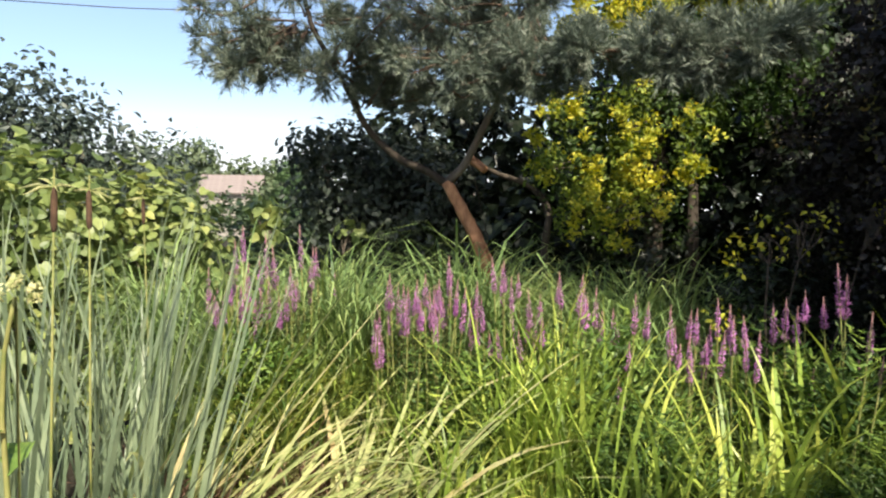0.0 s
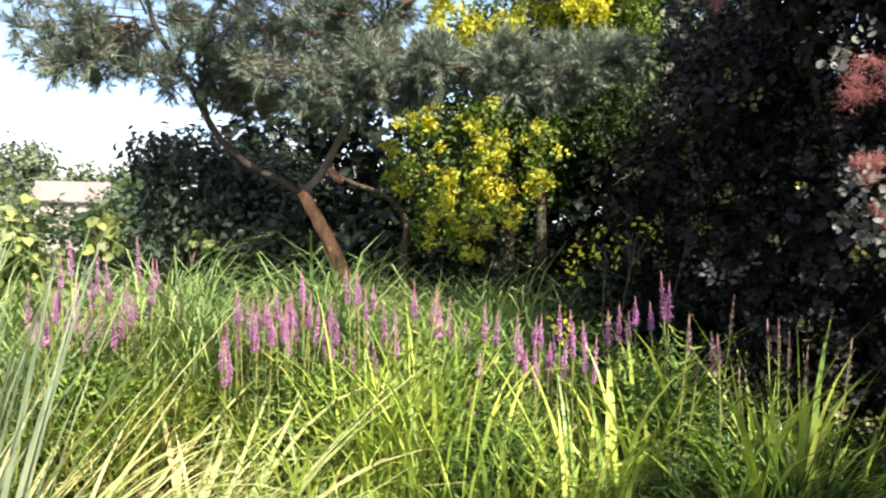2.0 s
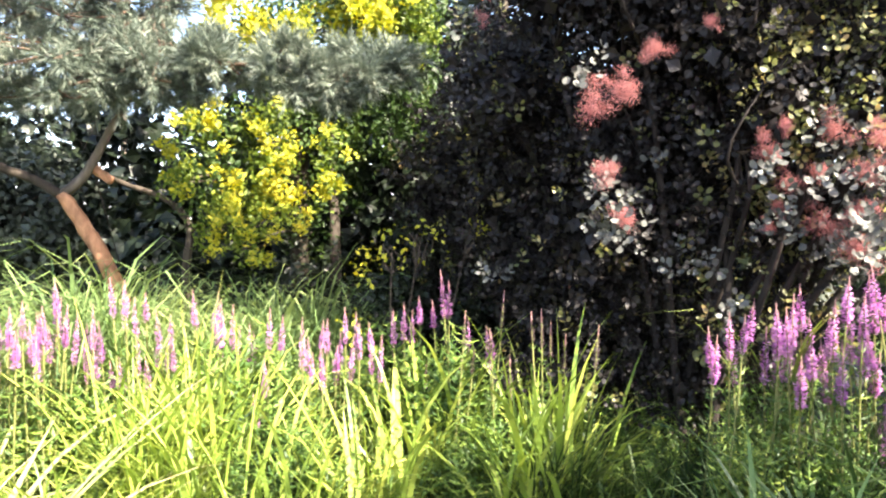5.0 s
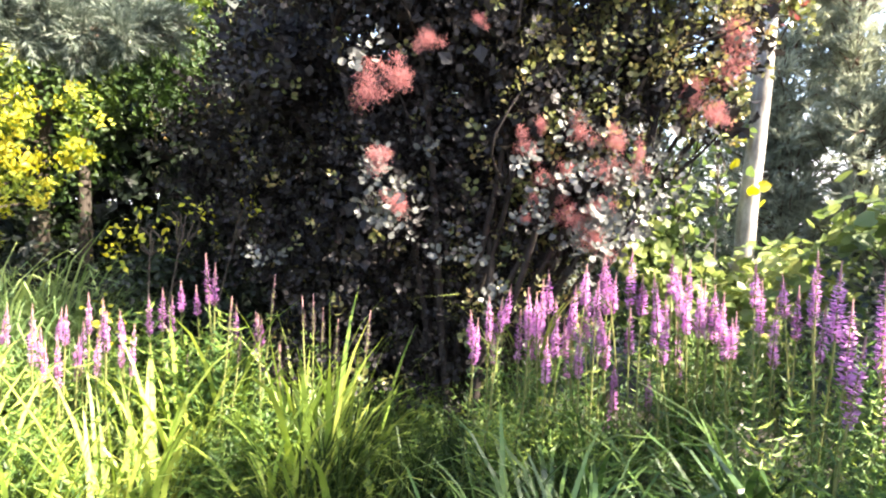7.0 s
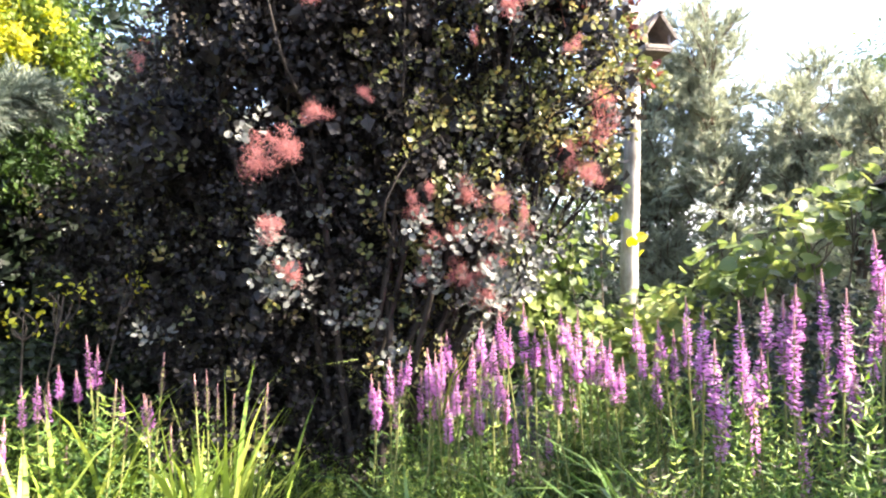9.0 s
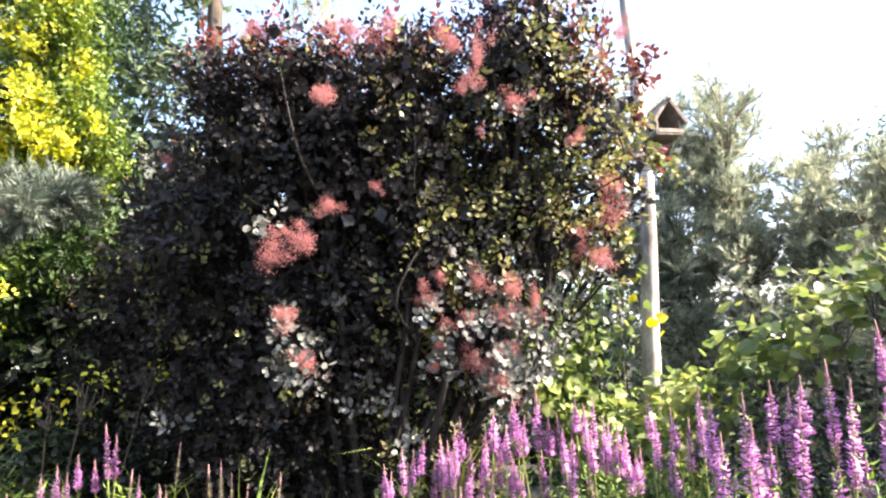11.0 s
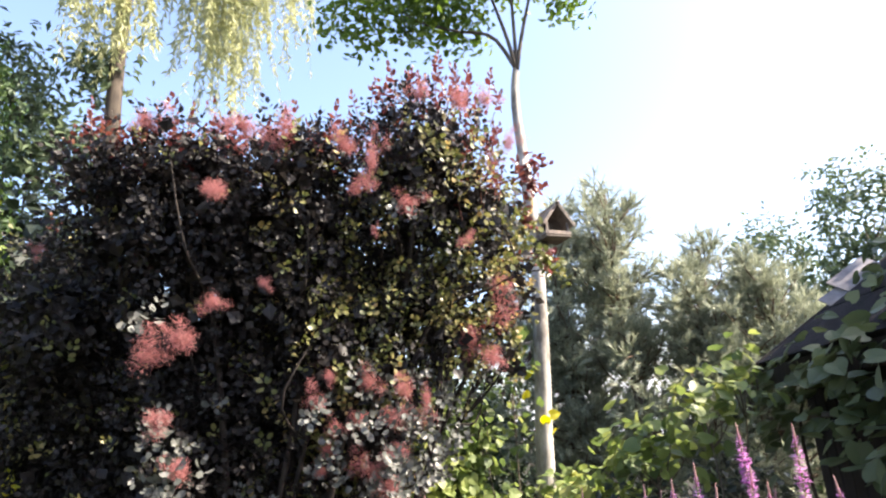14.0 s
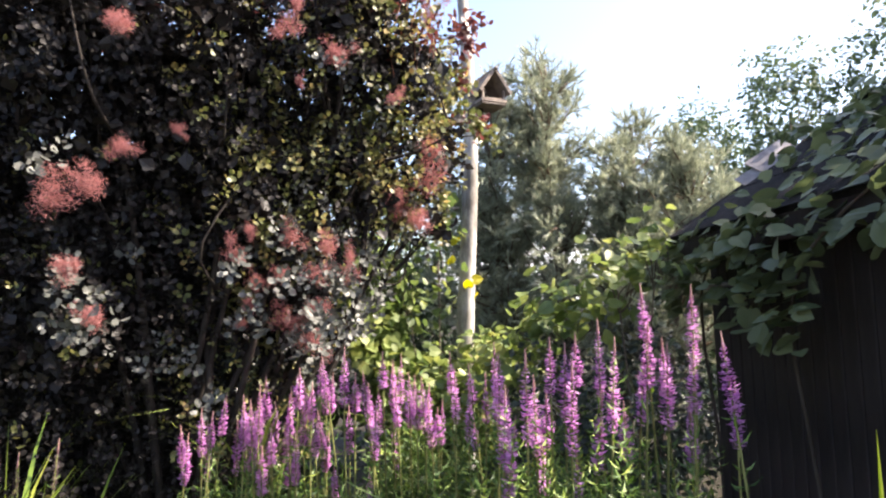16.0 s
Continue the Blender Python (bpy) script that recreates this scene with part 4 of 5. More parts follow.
for i, (x, y, z, r, h) in enumerate(BLOOMS + BLOOMS_TOP + BLOOMS_LOW):
    ob = part("plume", PLUMES[i % 5], L_PLUME, bush, "fluffy pink plume" if i == 0 else "")
    ob.matrix_local = Matrix.Translation((x, y, z)) @ Matrix.Diagonal((r * 0.9, r * 0.82, h * 0.9, 1)) @ pose(0, 0, 0, rng.uniform(0, 360), rng.uniform(0, 360), rng.uniform(0, 360))

# rosettes paled for leaf sheen and turned to face the camera
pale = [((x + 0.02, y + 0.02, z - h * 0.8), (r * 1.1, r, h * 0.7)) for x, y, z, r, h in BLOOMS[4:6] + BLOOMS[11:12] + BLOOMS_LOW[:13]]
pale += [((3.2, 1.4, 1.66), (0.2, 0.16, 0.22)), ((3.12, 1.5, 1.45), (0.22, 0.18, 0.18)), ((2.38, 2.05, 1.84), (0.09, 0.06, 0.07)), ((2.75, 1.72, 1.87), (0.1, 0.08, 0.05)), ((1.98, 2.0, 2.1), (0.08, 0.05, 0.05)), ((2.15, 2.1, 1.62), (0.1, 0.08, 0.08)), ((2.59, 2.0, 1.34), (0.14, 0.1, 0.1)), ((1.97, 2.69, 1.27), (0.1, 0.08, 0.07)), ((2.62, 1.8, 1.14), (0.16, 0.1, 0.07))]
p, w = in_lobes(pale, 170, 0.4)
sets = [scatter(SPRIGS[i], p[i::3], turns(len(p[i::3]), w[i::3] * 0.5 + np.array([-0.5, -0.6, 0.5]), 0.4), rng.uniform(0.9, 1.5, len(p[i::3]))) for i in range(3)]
part("sheen_leaves", mesh_of("sheen_leaves", *joined(*sets)), L_SHEEN, bush, "leaves around the plumes, paled to stand for their sheen")

# sunlit sprays reaching past the slim tree
for a, b_ in (((3.3, 1.35, 2.3), (3.86, 0.87, 2.54)), ((3.3, 1.3, 2.6), (3.66, 1.03, 2.76)), ((3.2, 1.2, 2.7), (3.58, 0.92, 3.05))):
    a, b_ = np.array(a), np.array(b_)
    part("twig", mesh_of("twig", *tube(smooth_path([a, (a + b_) / 2 + np.array([0, 0, 0.05]), b_], 8), np.linspace(0.008, 0.003, 8), 6), True), M_BARK, bush)
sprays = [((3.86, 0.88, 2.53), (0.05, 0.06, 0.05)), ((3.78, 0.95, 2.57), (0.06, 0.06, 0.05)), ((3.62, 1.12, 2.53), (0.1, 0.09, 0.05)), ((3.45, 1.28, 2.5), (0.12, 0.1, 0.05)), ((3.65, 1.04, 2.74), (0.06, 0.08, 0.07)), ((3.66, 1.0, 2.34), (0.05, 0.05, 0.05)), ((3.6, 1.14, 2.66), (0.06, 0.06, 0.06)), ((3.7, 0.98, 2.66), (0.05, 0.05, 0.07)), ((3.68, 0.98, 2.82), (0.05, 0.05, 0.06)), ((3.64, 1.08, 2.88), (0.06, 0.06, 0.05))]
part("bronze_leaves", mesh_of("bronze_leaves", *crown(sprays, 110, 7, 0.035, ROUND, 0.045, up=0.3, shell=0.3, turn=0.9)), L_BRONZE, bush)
ruddy = [((3.58, 0.92, 2.98), (0.06, 0.06, 0.12)), ((3.62, 0.98, 2.83), (0.05, 0.05, 0.06)), ((3.56, 0.86, 3.1), (0.04, 0.04, 0.05)), ((3.83, 0.92, 2.6), (0.05, 0.05, 0.04))]
part("young_leaves", mesh_of("young_leaves", *crown(ruddy, 34, 7, 0.035, ROUND, 0.042, up=0.8, shell=0.3, turn=0.9)), L_SMOKEYOUNG, bush)

# ---- slim tree with the bird feeder ----
slim = thing("slim_tree", "slim pale-barked young tree with a high leafy crown", "tree")
tr = part("trunk", mesh_of("trunk", *tube(smooth_path([(4.74, 1.42, -0.08), (4.67, 1.38, 1.25), (4.66, 1.32, 2.2), (4.68, 1.3, 2.8), (4.69, 1.32, 3.5), (4.71, 1.36, 4.2), (4.76, 1.33, 4.62)], 24), np.concatenate([np.linspace(0.066, 0.048, 16), np.linspace(0.042, 0.024, 8)]), 12, 0.07), True), M_POLE, slim)
slim_lobes = [((4.43, 1.92, 5.21), (0.59, 0.47, 0.36)), ((4.86, 0.94, 5.41), (0.47, 0.39, 0.31)), ((4.12, 2.4, 5.09), (0.39, 0.39, 0.28)), ((4.78, 1.41, 6.03), (0.86, 0.86, 0.47))]
for fork, tips in (((4.67, 1.48, 5.25), [(4.43, 1.92, 5.37), (4.15, 2.36, 5.25), (4.55, 1.73, 5.8)]), ((4.8, 1.16, 5.25), [(4.9, 0.86, 5.56), (4.86, 0.94, 5.96), (4.78, 1.34, 6.03)]), ((4.75, 1.32, 5.41), [(4.78, 1.41, 6.11), (4.55, 1.49, 6.11)]), ((4.6, 1.75, 4.95), [(4.4, 2.1, 5.1), (4.3, 2.3, 5.3)])):
    lb = part("limb", mesh_of("limb", *tube(smooth_path([(4.74, 1.33, 4.5), (4.745 * 0.6 + fork[0] * 0.4, 1.33 * 0.6 + fork[1] * 0.4, 4.85), fork], 8), np.linspace(0.02, 0.011, 8), 8), True), M_BARK, slim)
    for tw in limbs_to(fork, tips, 0.01, 0.004, 0.05, 6):
        part("twig", mesh_of("twig", *tw, True), M_BARK, lb)
part("crown", mesh_of("crown", *crown(slim_lobes, 360, 15, 0.1, LEAF, 0.075, shell=0.35)), L_SLIM, slim)

feeder = thing("bird_feeder", "weathered wooden bird feeder with a steep gabled roof", "bird feeder")
feeder.matrix_world = pose(4.68, 1.16, 2.98, 0, 0, -42)
part("floor_board", board((0.2, 0.2, 0.016)), M_BOARD, feeder)
for sx in (-1, 1):
    for sy in (-1, 1):
        part("post", board((0.016, 0.016, 0.1), 0.003), M_BOARD, feeder).location = (sx * 0.085, sy * 0.085, 0.056)
    roof = part("roof_board", board((0.205, 0.25, 0.012), 0.003), M_BOARD, feeder)
    roof.matrix_local = pose(sx * 0.062, 0, 0.155, 0, sx * 54)
    for k in (-1, 1):
        part("batten", board((0.21, 0.022, 0.012), 0.003), M_BOARD, roof).location = (0, k * 0.115, 0.012)
    part("side_rail", board((0.012, 0.2, 0.03), 0.003), M_BOARD, feeder).location = (sx * 0.097, 0, 0.024)
    part("end_rail", board((0.18, 0.012, 0.03), 0.003), M_BOARD, feeder).location = (0, sx * 0.097, 0.024)
part("ridge_cap", board((0.03, 0.3, 0.014), 0.003), M_BOARD, feeder).location = (0, 0, 0.245)
# near-black panel added to stand for the shade inside the feeder
part("dark_inside", mesh_of("dark_inside", np.array([(-0.09, 0.1, 0.05), (0.09, 0.1, 0.05), (0.0, 0.1, 0.23), (-0.09, 0.09, 0.05), (0.09, 0.09, 0.05), (0.0, 0.09, 0.23)]), [(2, 1, 0), (3, 4, 5), (0, 1, 4), (0, 4, 3), (1, 2, 5), (1, 5, 4), (2, 0, 3), (2, 3, 5)]), M_DARKBOARD, feeder)
part("bracket", board((0.1, 0.14, 0.15), 0.006), M_DARKBOARD, feeder, "dark wooden bracket block").location = (-0.08, 0.08, -0.082)

# ---- pine on the far side ----
pine2 = thing("mountain_pine", "bushy grey-green pine lit from above", "tree")
p2_lobes = [((6.4, 1.75, 2.95), (0.62, 0.62, 0.8)), ((6.45, 1.15, 3.3), (0.5, 0.42, 0.75)), ((6.75, 0.4, 2.85), (0.55, 0.5, 0.55)), ((6.75, -0.12, 2.55), (0.5, 0.45, 0.52)), ((6.4, 0.99, 1.97), (0.68, 0.82, 0.68)), ((6.4, 2.02, 1.83), (0.62, 0.62, 0.82)), ((6.55, 0.03, 1.6), (0.62, 0.68, 0.75)), ((6.5, 1.13, 0.9), (0.62, 0.96, 0.7)), ((7.0, 1.68, 2.24), (0.41, 0.75, 0.89)), ((7.05, 0.45, 2.04), (0.41, 0.75, 0.82)), ((6.6, 0.75, 2.62), (0.45, 0.5, 0.72)), ((6.65, 0.2, 2.3), (0.5, 0.55, 0.6)), ((6.6, -0.4, 2.05), (0.42, 0.4, 0.6)), ((6.42, 1.42, 3.55), (0.5, 0.45, 0.36)), ((6.6, 1.5, 2.6), (0.5, 0.6, 0.7))]
heart = []
for c, r in p2_lobes[:4]:
    p = smooth_path([(6.75 + rng.uniform(-0.15, 0.15), c[1] * 0.6 + 0.4, -0.08), (6.7, c[1] * 0.8 + 0.2, 1.3), c, (c[0], c[1], c[2] + r[2] * 0.8)], 12)
    heart.append(p[2:])
    st = part("trunk", mesh_of("trunk", *tube(p, np.linspace(0.06, 0.012, 12), 8, 0.06), True), M_BARK, pine2)
heart = np.concatenate(heart)
boughs = []
for c, r in p2_lobes:
    for e in in_lobes([(c, r)], int(46 * (r[0] * r[1] * r[2] / 0.3) ** 0.7) + 8, 0.6)[0]:
        if e[2] > 0.2:
            a = heart[np.argmin(np.linalg.norm(heart - e + np.array([0, 0, 0.35]), axis=1))]
            boughs.append((a + (e - a) * 0.2, e))
SHOOT2 = shoot_shape(16, 0.12, 0.085, 0.0115, 1.0)
needle_tree(pine2, boughs, SHOOT2, 14, 0.12, L_NEEDLE2)

shrub("back_hedge", "dull green hedge behind the mountain pine", "hedge", [((8.01, 2.5, 1.2), (0.5, 0.94, 1.3)), ((8.01, 0.91, 1.2), (0.5, 0.94, 1.35)), ((7.86, -0.6, 1.2), (0.5, 0.94, 1.2)), ((7.57, 3.36, 1.4), (0.65, 0.86, 1.4)), ((6.3, 3.0, 1.4), (0.5, 0.55, 1.4))], (8.01, 1.13, 0), 760, 20, 0.09, THICK, 0.085, L_HAZEL, 0.03, 4, shell=0.5)

# ---- trees against the sky ----


def strand(top, ln, dense, leaf):
    """A hanging willow strand: a thin line of narrow leaves."""
    k = int(dense * ln)
    s = np.sort(rng.uniform(0.03, 1, k))
    sway, curl = rng.normal(size=2) * 0.28, rng.uniform(1.2, 2.6)
    line = lambda q: top[None] + np.stack([sway[0] * q ** curl, sway[1] * q ** curl, -ln * q], 1)
    pos = line(s)
    d = np.stack([0.55 * rng.normal(size=k), 0.55 * rng.normal(size=k), -np.ones(k)], 1)
    d /= np.linalg.norm(d, axis=1)[:, None]
    x = np.cross(d, rng.normal(size=(k, 3)))
    x /= np.linalg.norm(x, axis=1)[:, None]
    sv, sf = tube(line(np.linspace(0, 1, 6)), np.linspace(0.006, 0.003, 6), 3, cap=False)
    sf = np.asarray(sf)
    stem = (sv, np.concatenate([sf[:, [0, 1, 2]], sf[:, [0, 2, 3]]]))
    return joined(stem, scatter(leaf, pos, np.stack([x, d, np.cross(x, d)], 2), rng.uniform(0.09, 0.19, k)))


willow = thing("willow_tree", "tall weeping willow with hanging pale green strands", "tree")
wt = part("trunk", mesh_of("trunk", *tube(smooth_path([(5.6, 8.05, -0.1), (5.55, 8.0, 3), (5.5, 7.95, 6.0), (5.55, 8.05, 8.2), (5.8, 8.25, 12.6)], 18), np.linspace(0.14, 0.09, 18), 12, 0.06), True), M_DARKBARK, willow)
tops = [polar(a, 10.8 + rng.uniform(-1, 1), 0) + np.array([0, 0, 12.8 + rng.uniform(-0.6, 1.0)]) for a in (34, 36, 38, 40, 41.5, 43, 44, 45.5, 47, 49)]
part("limb", mesh_of("limb", *joined(*limbs_to((5.8, 8.25, 12.4), tops, 0.05, 0.012, 0.1)), True), M_DARKBARK, wt)
for i in range(210):
    a = rng.choice([30.5, 32, 34, 36, 38.5, 39.5, 40.5, 42, 43, 44, 45, 47, 49]) + rng.normal() * 1.1
    d = rng.uniform(8.8, 9.5) if a < 36 else 10.8 + rng.uniform(-1.2, 1.2)
    z = 12.8 + rng.uniform(-0.6, 0.6)
    low = 7.2 if a < 35 else 7.9 if 40 < a < 45 else 9.2
    part("strand", mesh_of("strand", *strand(polar(a, d, z), z - low - rng.uniform(-0.4, 1.2), 28, simple_leaf(0.24))), L_WILLOW, willow)

shrub("feathery_tree", "slender tree with feathery leaves against the sky", "tree", [((4.14, 9.7, 5.6), (0.9, 0.8, 1.0)), ((5.04, 9.1, 6.2), (0.7, 0.7, 0.9)), ((3.44, 9.9, 6.6), (0.9, 0.8, 0.9)), ((5.34, 9.1, 4.6), (0.7, 0.6, 0.7)), ((4.74, 9.3, 7.2), (0.6, 0.6, 0.6)), ((5.4, 8.3, 5.6), (0.35, 0.3, 1.1)), ((4.44, 9.3, 4.4), (0.9, 0.7, 0.7)), ((3.74, 9.7, 7.6), (1.1, 0.8, 0.7)), ((5.44, 8.3, 7.3), (0.4, 0.35, 0.6))], (4.84, 9.0, 0), 560, 17, 0.14, simple_leaf(0.4), 0.165, L_AIRY, 0.05, 5, bark=M_DARKBARK, shell=0.3)
for x, y, h in ((14.34, -1.8, 6.9), (13.84, -3.5, 7.4), (15.34, -0.2, 6.2), (12.84, -5.5, 7.6), (14.84, -4.5, 7.0)):
    shrub("ash_tree", "airy small-leaved tree beyond the shed roof", "tree", [((x, y, h * 0.75), (0.95, 0.95, h * 0.24)), ((x - 0.3, y + 0.6, h * 0.5), (0.9, 0.9, h * 0.25)), ((x + 0.2, y - 0.6, h * 0.55), (0.9, 0.9, h * 0.28)), ((x, y, h * 0.25), (1.2, 1.2, h * 0.25))], (x, y, 0), 520, 17, 0.12, simple_leaf(0.55), 0.13, L_AIRY, 0.06, 4, shell=0.35)

# unseen tree added behind the shed to shade its roof and the low sedge
shrub("shade_tree", "unseen leafy tree added behind the shed to shade its roof", "tree", [((4.25, -2.6, 3.55), (0.6, 0.5, 0.8)), ((4.9, -2.55, 3.65), (0.6, 0.5, 0.75)), ((5.5, -2.5, 3.55), (0.5, 0.5, 0.7)), ((4.8, -2.8, 2.6), (0.9, 0.4, 0.6)), ((3.4, -2.7, 5.06), (0.75, 0.5, 0.38)), ((2.9, -2.6, 5.1), (0.4, 0.4, 0.3))], (4.8, -3.0, 0), 700, 12, 0.09, BROAD, 0.12, L_HAZEL, 0.07, 5, shell=0.3)

# ---- shed grown over with vine ----
shed = thing("garden_shed", "dark wooden shed with a felt roof, overgrown with vine", "shed")
CORNER, ALONG, DEEP = np.array((4.24, -0.09)), np.array((-0.9, -0.436)), np.array((0.436, -0.9))
EAVE, RIDGE, HALF, SPAN = 1.9, 2.7, 1.2, 3.1
yaw = math.degrees(math.atan2(-ALONG[1], -ALONG[0]))
mid = CORNER + ALONG * SPAN / 2 + DEEP * HALF
shed.matrix_world = pose(mid[0], mid[1], 0, 0, 0, yaw)
FRONT, WALL = HALF - 0.14, SPAN / 2 - 0.12
for i in range(30):
    x = -WALL + (i + 0.5) * 2 * WALL / 30
    part("plank", board((2 * WALL / 30 - 0.007, 0.022, 1.9), 0.004), M_DARKBOARD, shed).location = (x, FRONT, 0.92)
    part("plank", board((2 * WALL / 30 - 0.007, 0.022, 1.9), 0.004), M_DARKBOARD, shed).location = (x, -FRONT, 0.92)
for x in (-WALL, WALL):
    for i in range(18):
        y = -FRONT + (i + 0.5) * 2 * FRONT / 18
        tall = EAVE - 0.03 + (RIDGE - EAVE) * (1 - abs(y) / HALF)
        part("plank", board((0.022, 2 * FRONT / 18 - 0.007, tall), 0.004), M_DARKBOARD, shed).location = (x, y, tall / 2 - 0.05)
rise = math.degrees(math.atan2(RIDGE - EAVE, HALF))
slope = math.hypot(RIDGE - EAVE, HALF)
for s in (1, -1):
    rf = part("roof", board((SPAN, slope, 0.035), 0.01), M_FELT, shed, "dark roofing felt slope")
    rf.matrix_local = pose(0, s * HALF / 2, (EAVE + RIDGE) / 2, -s * rise)
    for i in range(3):
        part("felt_strip", board((SPAN + 0.01, slope * 0.36, 0.006), 0.002), M_FELT, rf).location = (0, -slope * 0.33 + i * slope * 0.33, 0.022 + 0.004 * (i % 2))
    part("fascia", board((SPAN, 0.02, 0.11), 0.004), M_DARKBOARD, shed).location = (0, s * (HALF - 0.02), EAVE - 0.06)
    for x in (-SPAN / 2 - 0.012, SPAN / 2 + 0.012):
        part("verge_board", board((0.02, slope, 0.13), 0.004), M_DARKBOARD, shed).matrix_local = pose(x, s * HALF / 2, (EAVE + RIDGE) / 2 - 0.04, -s * rise)
    if s == 1:
        for j, (fx, fy, w, h, tip) in enumerate(((0.03, -0.02, 0.13, 0.3, -48), (0.05, 0.16, 0.1, 0.16, -34))):
            flap = part("felt_flap", board((w, h, 0.008), 0.003), M_FLAP, rf, "torn pale grey felt flap" if j == 0 else "")
            flap.matrix_local = pose(SPAN / 2 - fx, fy, 0.07 - 0.02 * j, 4, tip, 6 - 14 * j)
part("ridge_strip", board((SPAN, 0.16, 0.02), 0.008), M_FELT, shed).location = (0, 0, RIDGE + 0.015)

FACE = -DEEP


def vine_leaves(base, height, size):
    """Broad leaves lying nearly level in tiers, tipping outwards from the shed."""
    n = len(base)
    pos = np.concatenate([base, height[:, None]], 1) + rng.normal(size=(n, 3)) * 0.035
    return scatter(VINE, pos, turns(n, np.array([FACE[0] * 0.55, FACE[1] * 0.55, 1.0]), 0.5), size * rng.uniform(0.55, 1.2, n))


def hanging(s0, s1, n, z0, z1, size):
    """Leaves hanging before the front wall."""
    s, q = rng.uniform(s0, s1, n), rng.uniform(0, 1, n)
    return vine_leaves(CORNER + ALONG * s[:, None] + FACE * (0.14 - 0.1 * q)[:, None], z0 + (z1 - z0) * q, size)


def on_roof(s0, s1, u0, u1, n, size):
    """Leaves creeping over the roof, thickest away from the corner."""
    s, u = rng.uniform(s0, s1, n), rng.uniform(u0, u1, n)
    keep = s + 1.75 * u > 1.05 + 0.2 * rng.normal(size=n)
    s, u = s[keep], u[keep]
    return vine_leaves(CORNER + ALONG * s[:, None] + DEEP * (HALF * u)[:, None], EAVE + (RIDGE - EAVE) * u + 0.07, size)


vine = thing("shed_vine", "broad-leaved vine hanging over the front of the shed", "vine")
part("foliage", mesh_of("foliage", *joined(
    hanging(-0.12, 0.5, 60, 1.62, 1.86, 0.085), hanging(0.4, 0.95, 70, 1.52, 1.92, 0.088), hanging(0.8, 1.35, 100, 1.4, 1.95, 0.09), hanging(1.3, 3.0, 130, 1.66, 1.95, 0.085),
    hanging(-0.1, 0.4, 25, 1.4, 1.62, 0.085), on_roof(-0.02, 2.6, 0.0, 0.92, 640, 0.085))), L_VINESHADE, vine)
for s in (0.2, 1.0, 1.9):
    root = [(*(CORNER + ALONG * (s + a) + FACE * b), z) for a, b, z in ((0, -0.06, -0.05), (0.1, -0.05, 0.7), (0.03, -0.02, 1.4), (0.35, 0.06, 1.75), (0.8, -0.1, 2.06))]
    part("stem", mesh_of("stem", *tube(smooth_path(root, 12), np.linspace(0.011, 0.005, 12), 6), True), M_DARKBARK, vine)
part("pole", mesh_of("pole", *tube([(4.16, -0.08, 1.62), (3.9, -0.24, 1.61), (3.6, -0.36, 1.62)], 0.012, 7), True), M_BARK, vine, "grey horizontal pole holding the vine")

shrub("vine_thicket", "sunlit vine thicket climbing between the slim tree and the shed", "vine", [((4.05, -0.0, 1.84), (0.1, 0.12, 0.09)), ((3.86, 0.2, 1.68), (0.18, 0.24, 0.13)), ((3.96, 0.5, 1.47), (0.18, 0.24, 0.13)), ((4.08, 0.85, 1.22), (0.2, 0.25, 0.18))], (4.0, 0.4, 0), 75, 7, 0.07, VINE, 0.066, L_VINE, 0.012, 3, shell=0.6, up=0.9, turn=0.6)
# dark leaves added to stand for shade at the thicket's foot
shrub("shade_thicket", "dark filler foliage for the shaded foot of the vine thicket", "bush", [((4.0, 0.55, 0.72), (0.3, 0.5, 0.68)), ((4.2, 0.2, 0.75), (0.2, 0.25, 0.85)), ((4.32, 0.05, 0.7), (0.12, 0.12, 0.85)), ((4.5, -0.12, 0.6), (0.12, 0.1, 0.8)), ((4.75, -0.05, 0.6), (0.2, 0.25, 0.8))], (4.15, 0.4, 0), 300, 14, 0.06, THICK, 0.055, L_DUSK, 0.012, 3, shell=0.5)
shrub("climbing_hop", "yellow-green climber round the foot of the slim tree", "vine", [((4.45, 1.72, 1.6), (0.18, 0.16, 0.5)), ((4.42, 1.6, 0.85), (0.32, 0.3, 0.4)), ((4.5, 1.5, 1.92), (0.1, 0.07, 0.4)), ((4.6, 1.24, 1.15), (0.22, 0.18, 0.2)), ((4.25, 1.85, 1.3), (0.25, 0.2, 0.5)), ((4.3, 1.98, 1.75), (0.22, 0.2, 0.4)), ((4.25, 1.2, 0.72), (0.25, 0.3, 0.45))], (4.5, 1.6, 0), 320, 9, 0.065, VINE, 0.062, L_VINE, 0.012, 3, shell=0.5)

# ---- waterside plants ----


def field(n, az0, az1, d0, d1):
    a = np.radians(rng.uniform(az0, az1, n))
    d = np.sqrt(rng.uniform(d0 * d0, d1 * d1, n))
    return np.stack([0.24 + d * np.sin(a), -0.12 + d * np.cos(a), np.full(n, -0.05)], 1), d


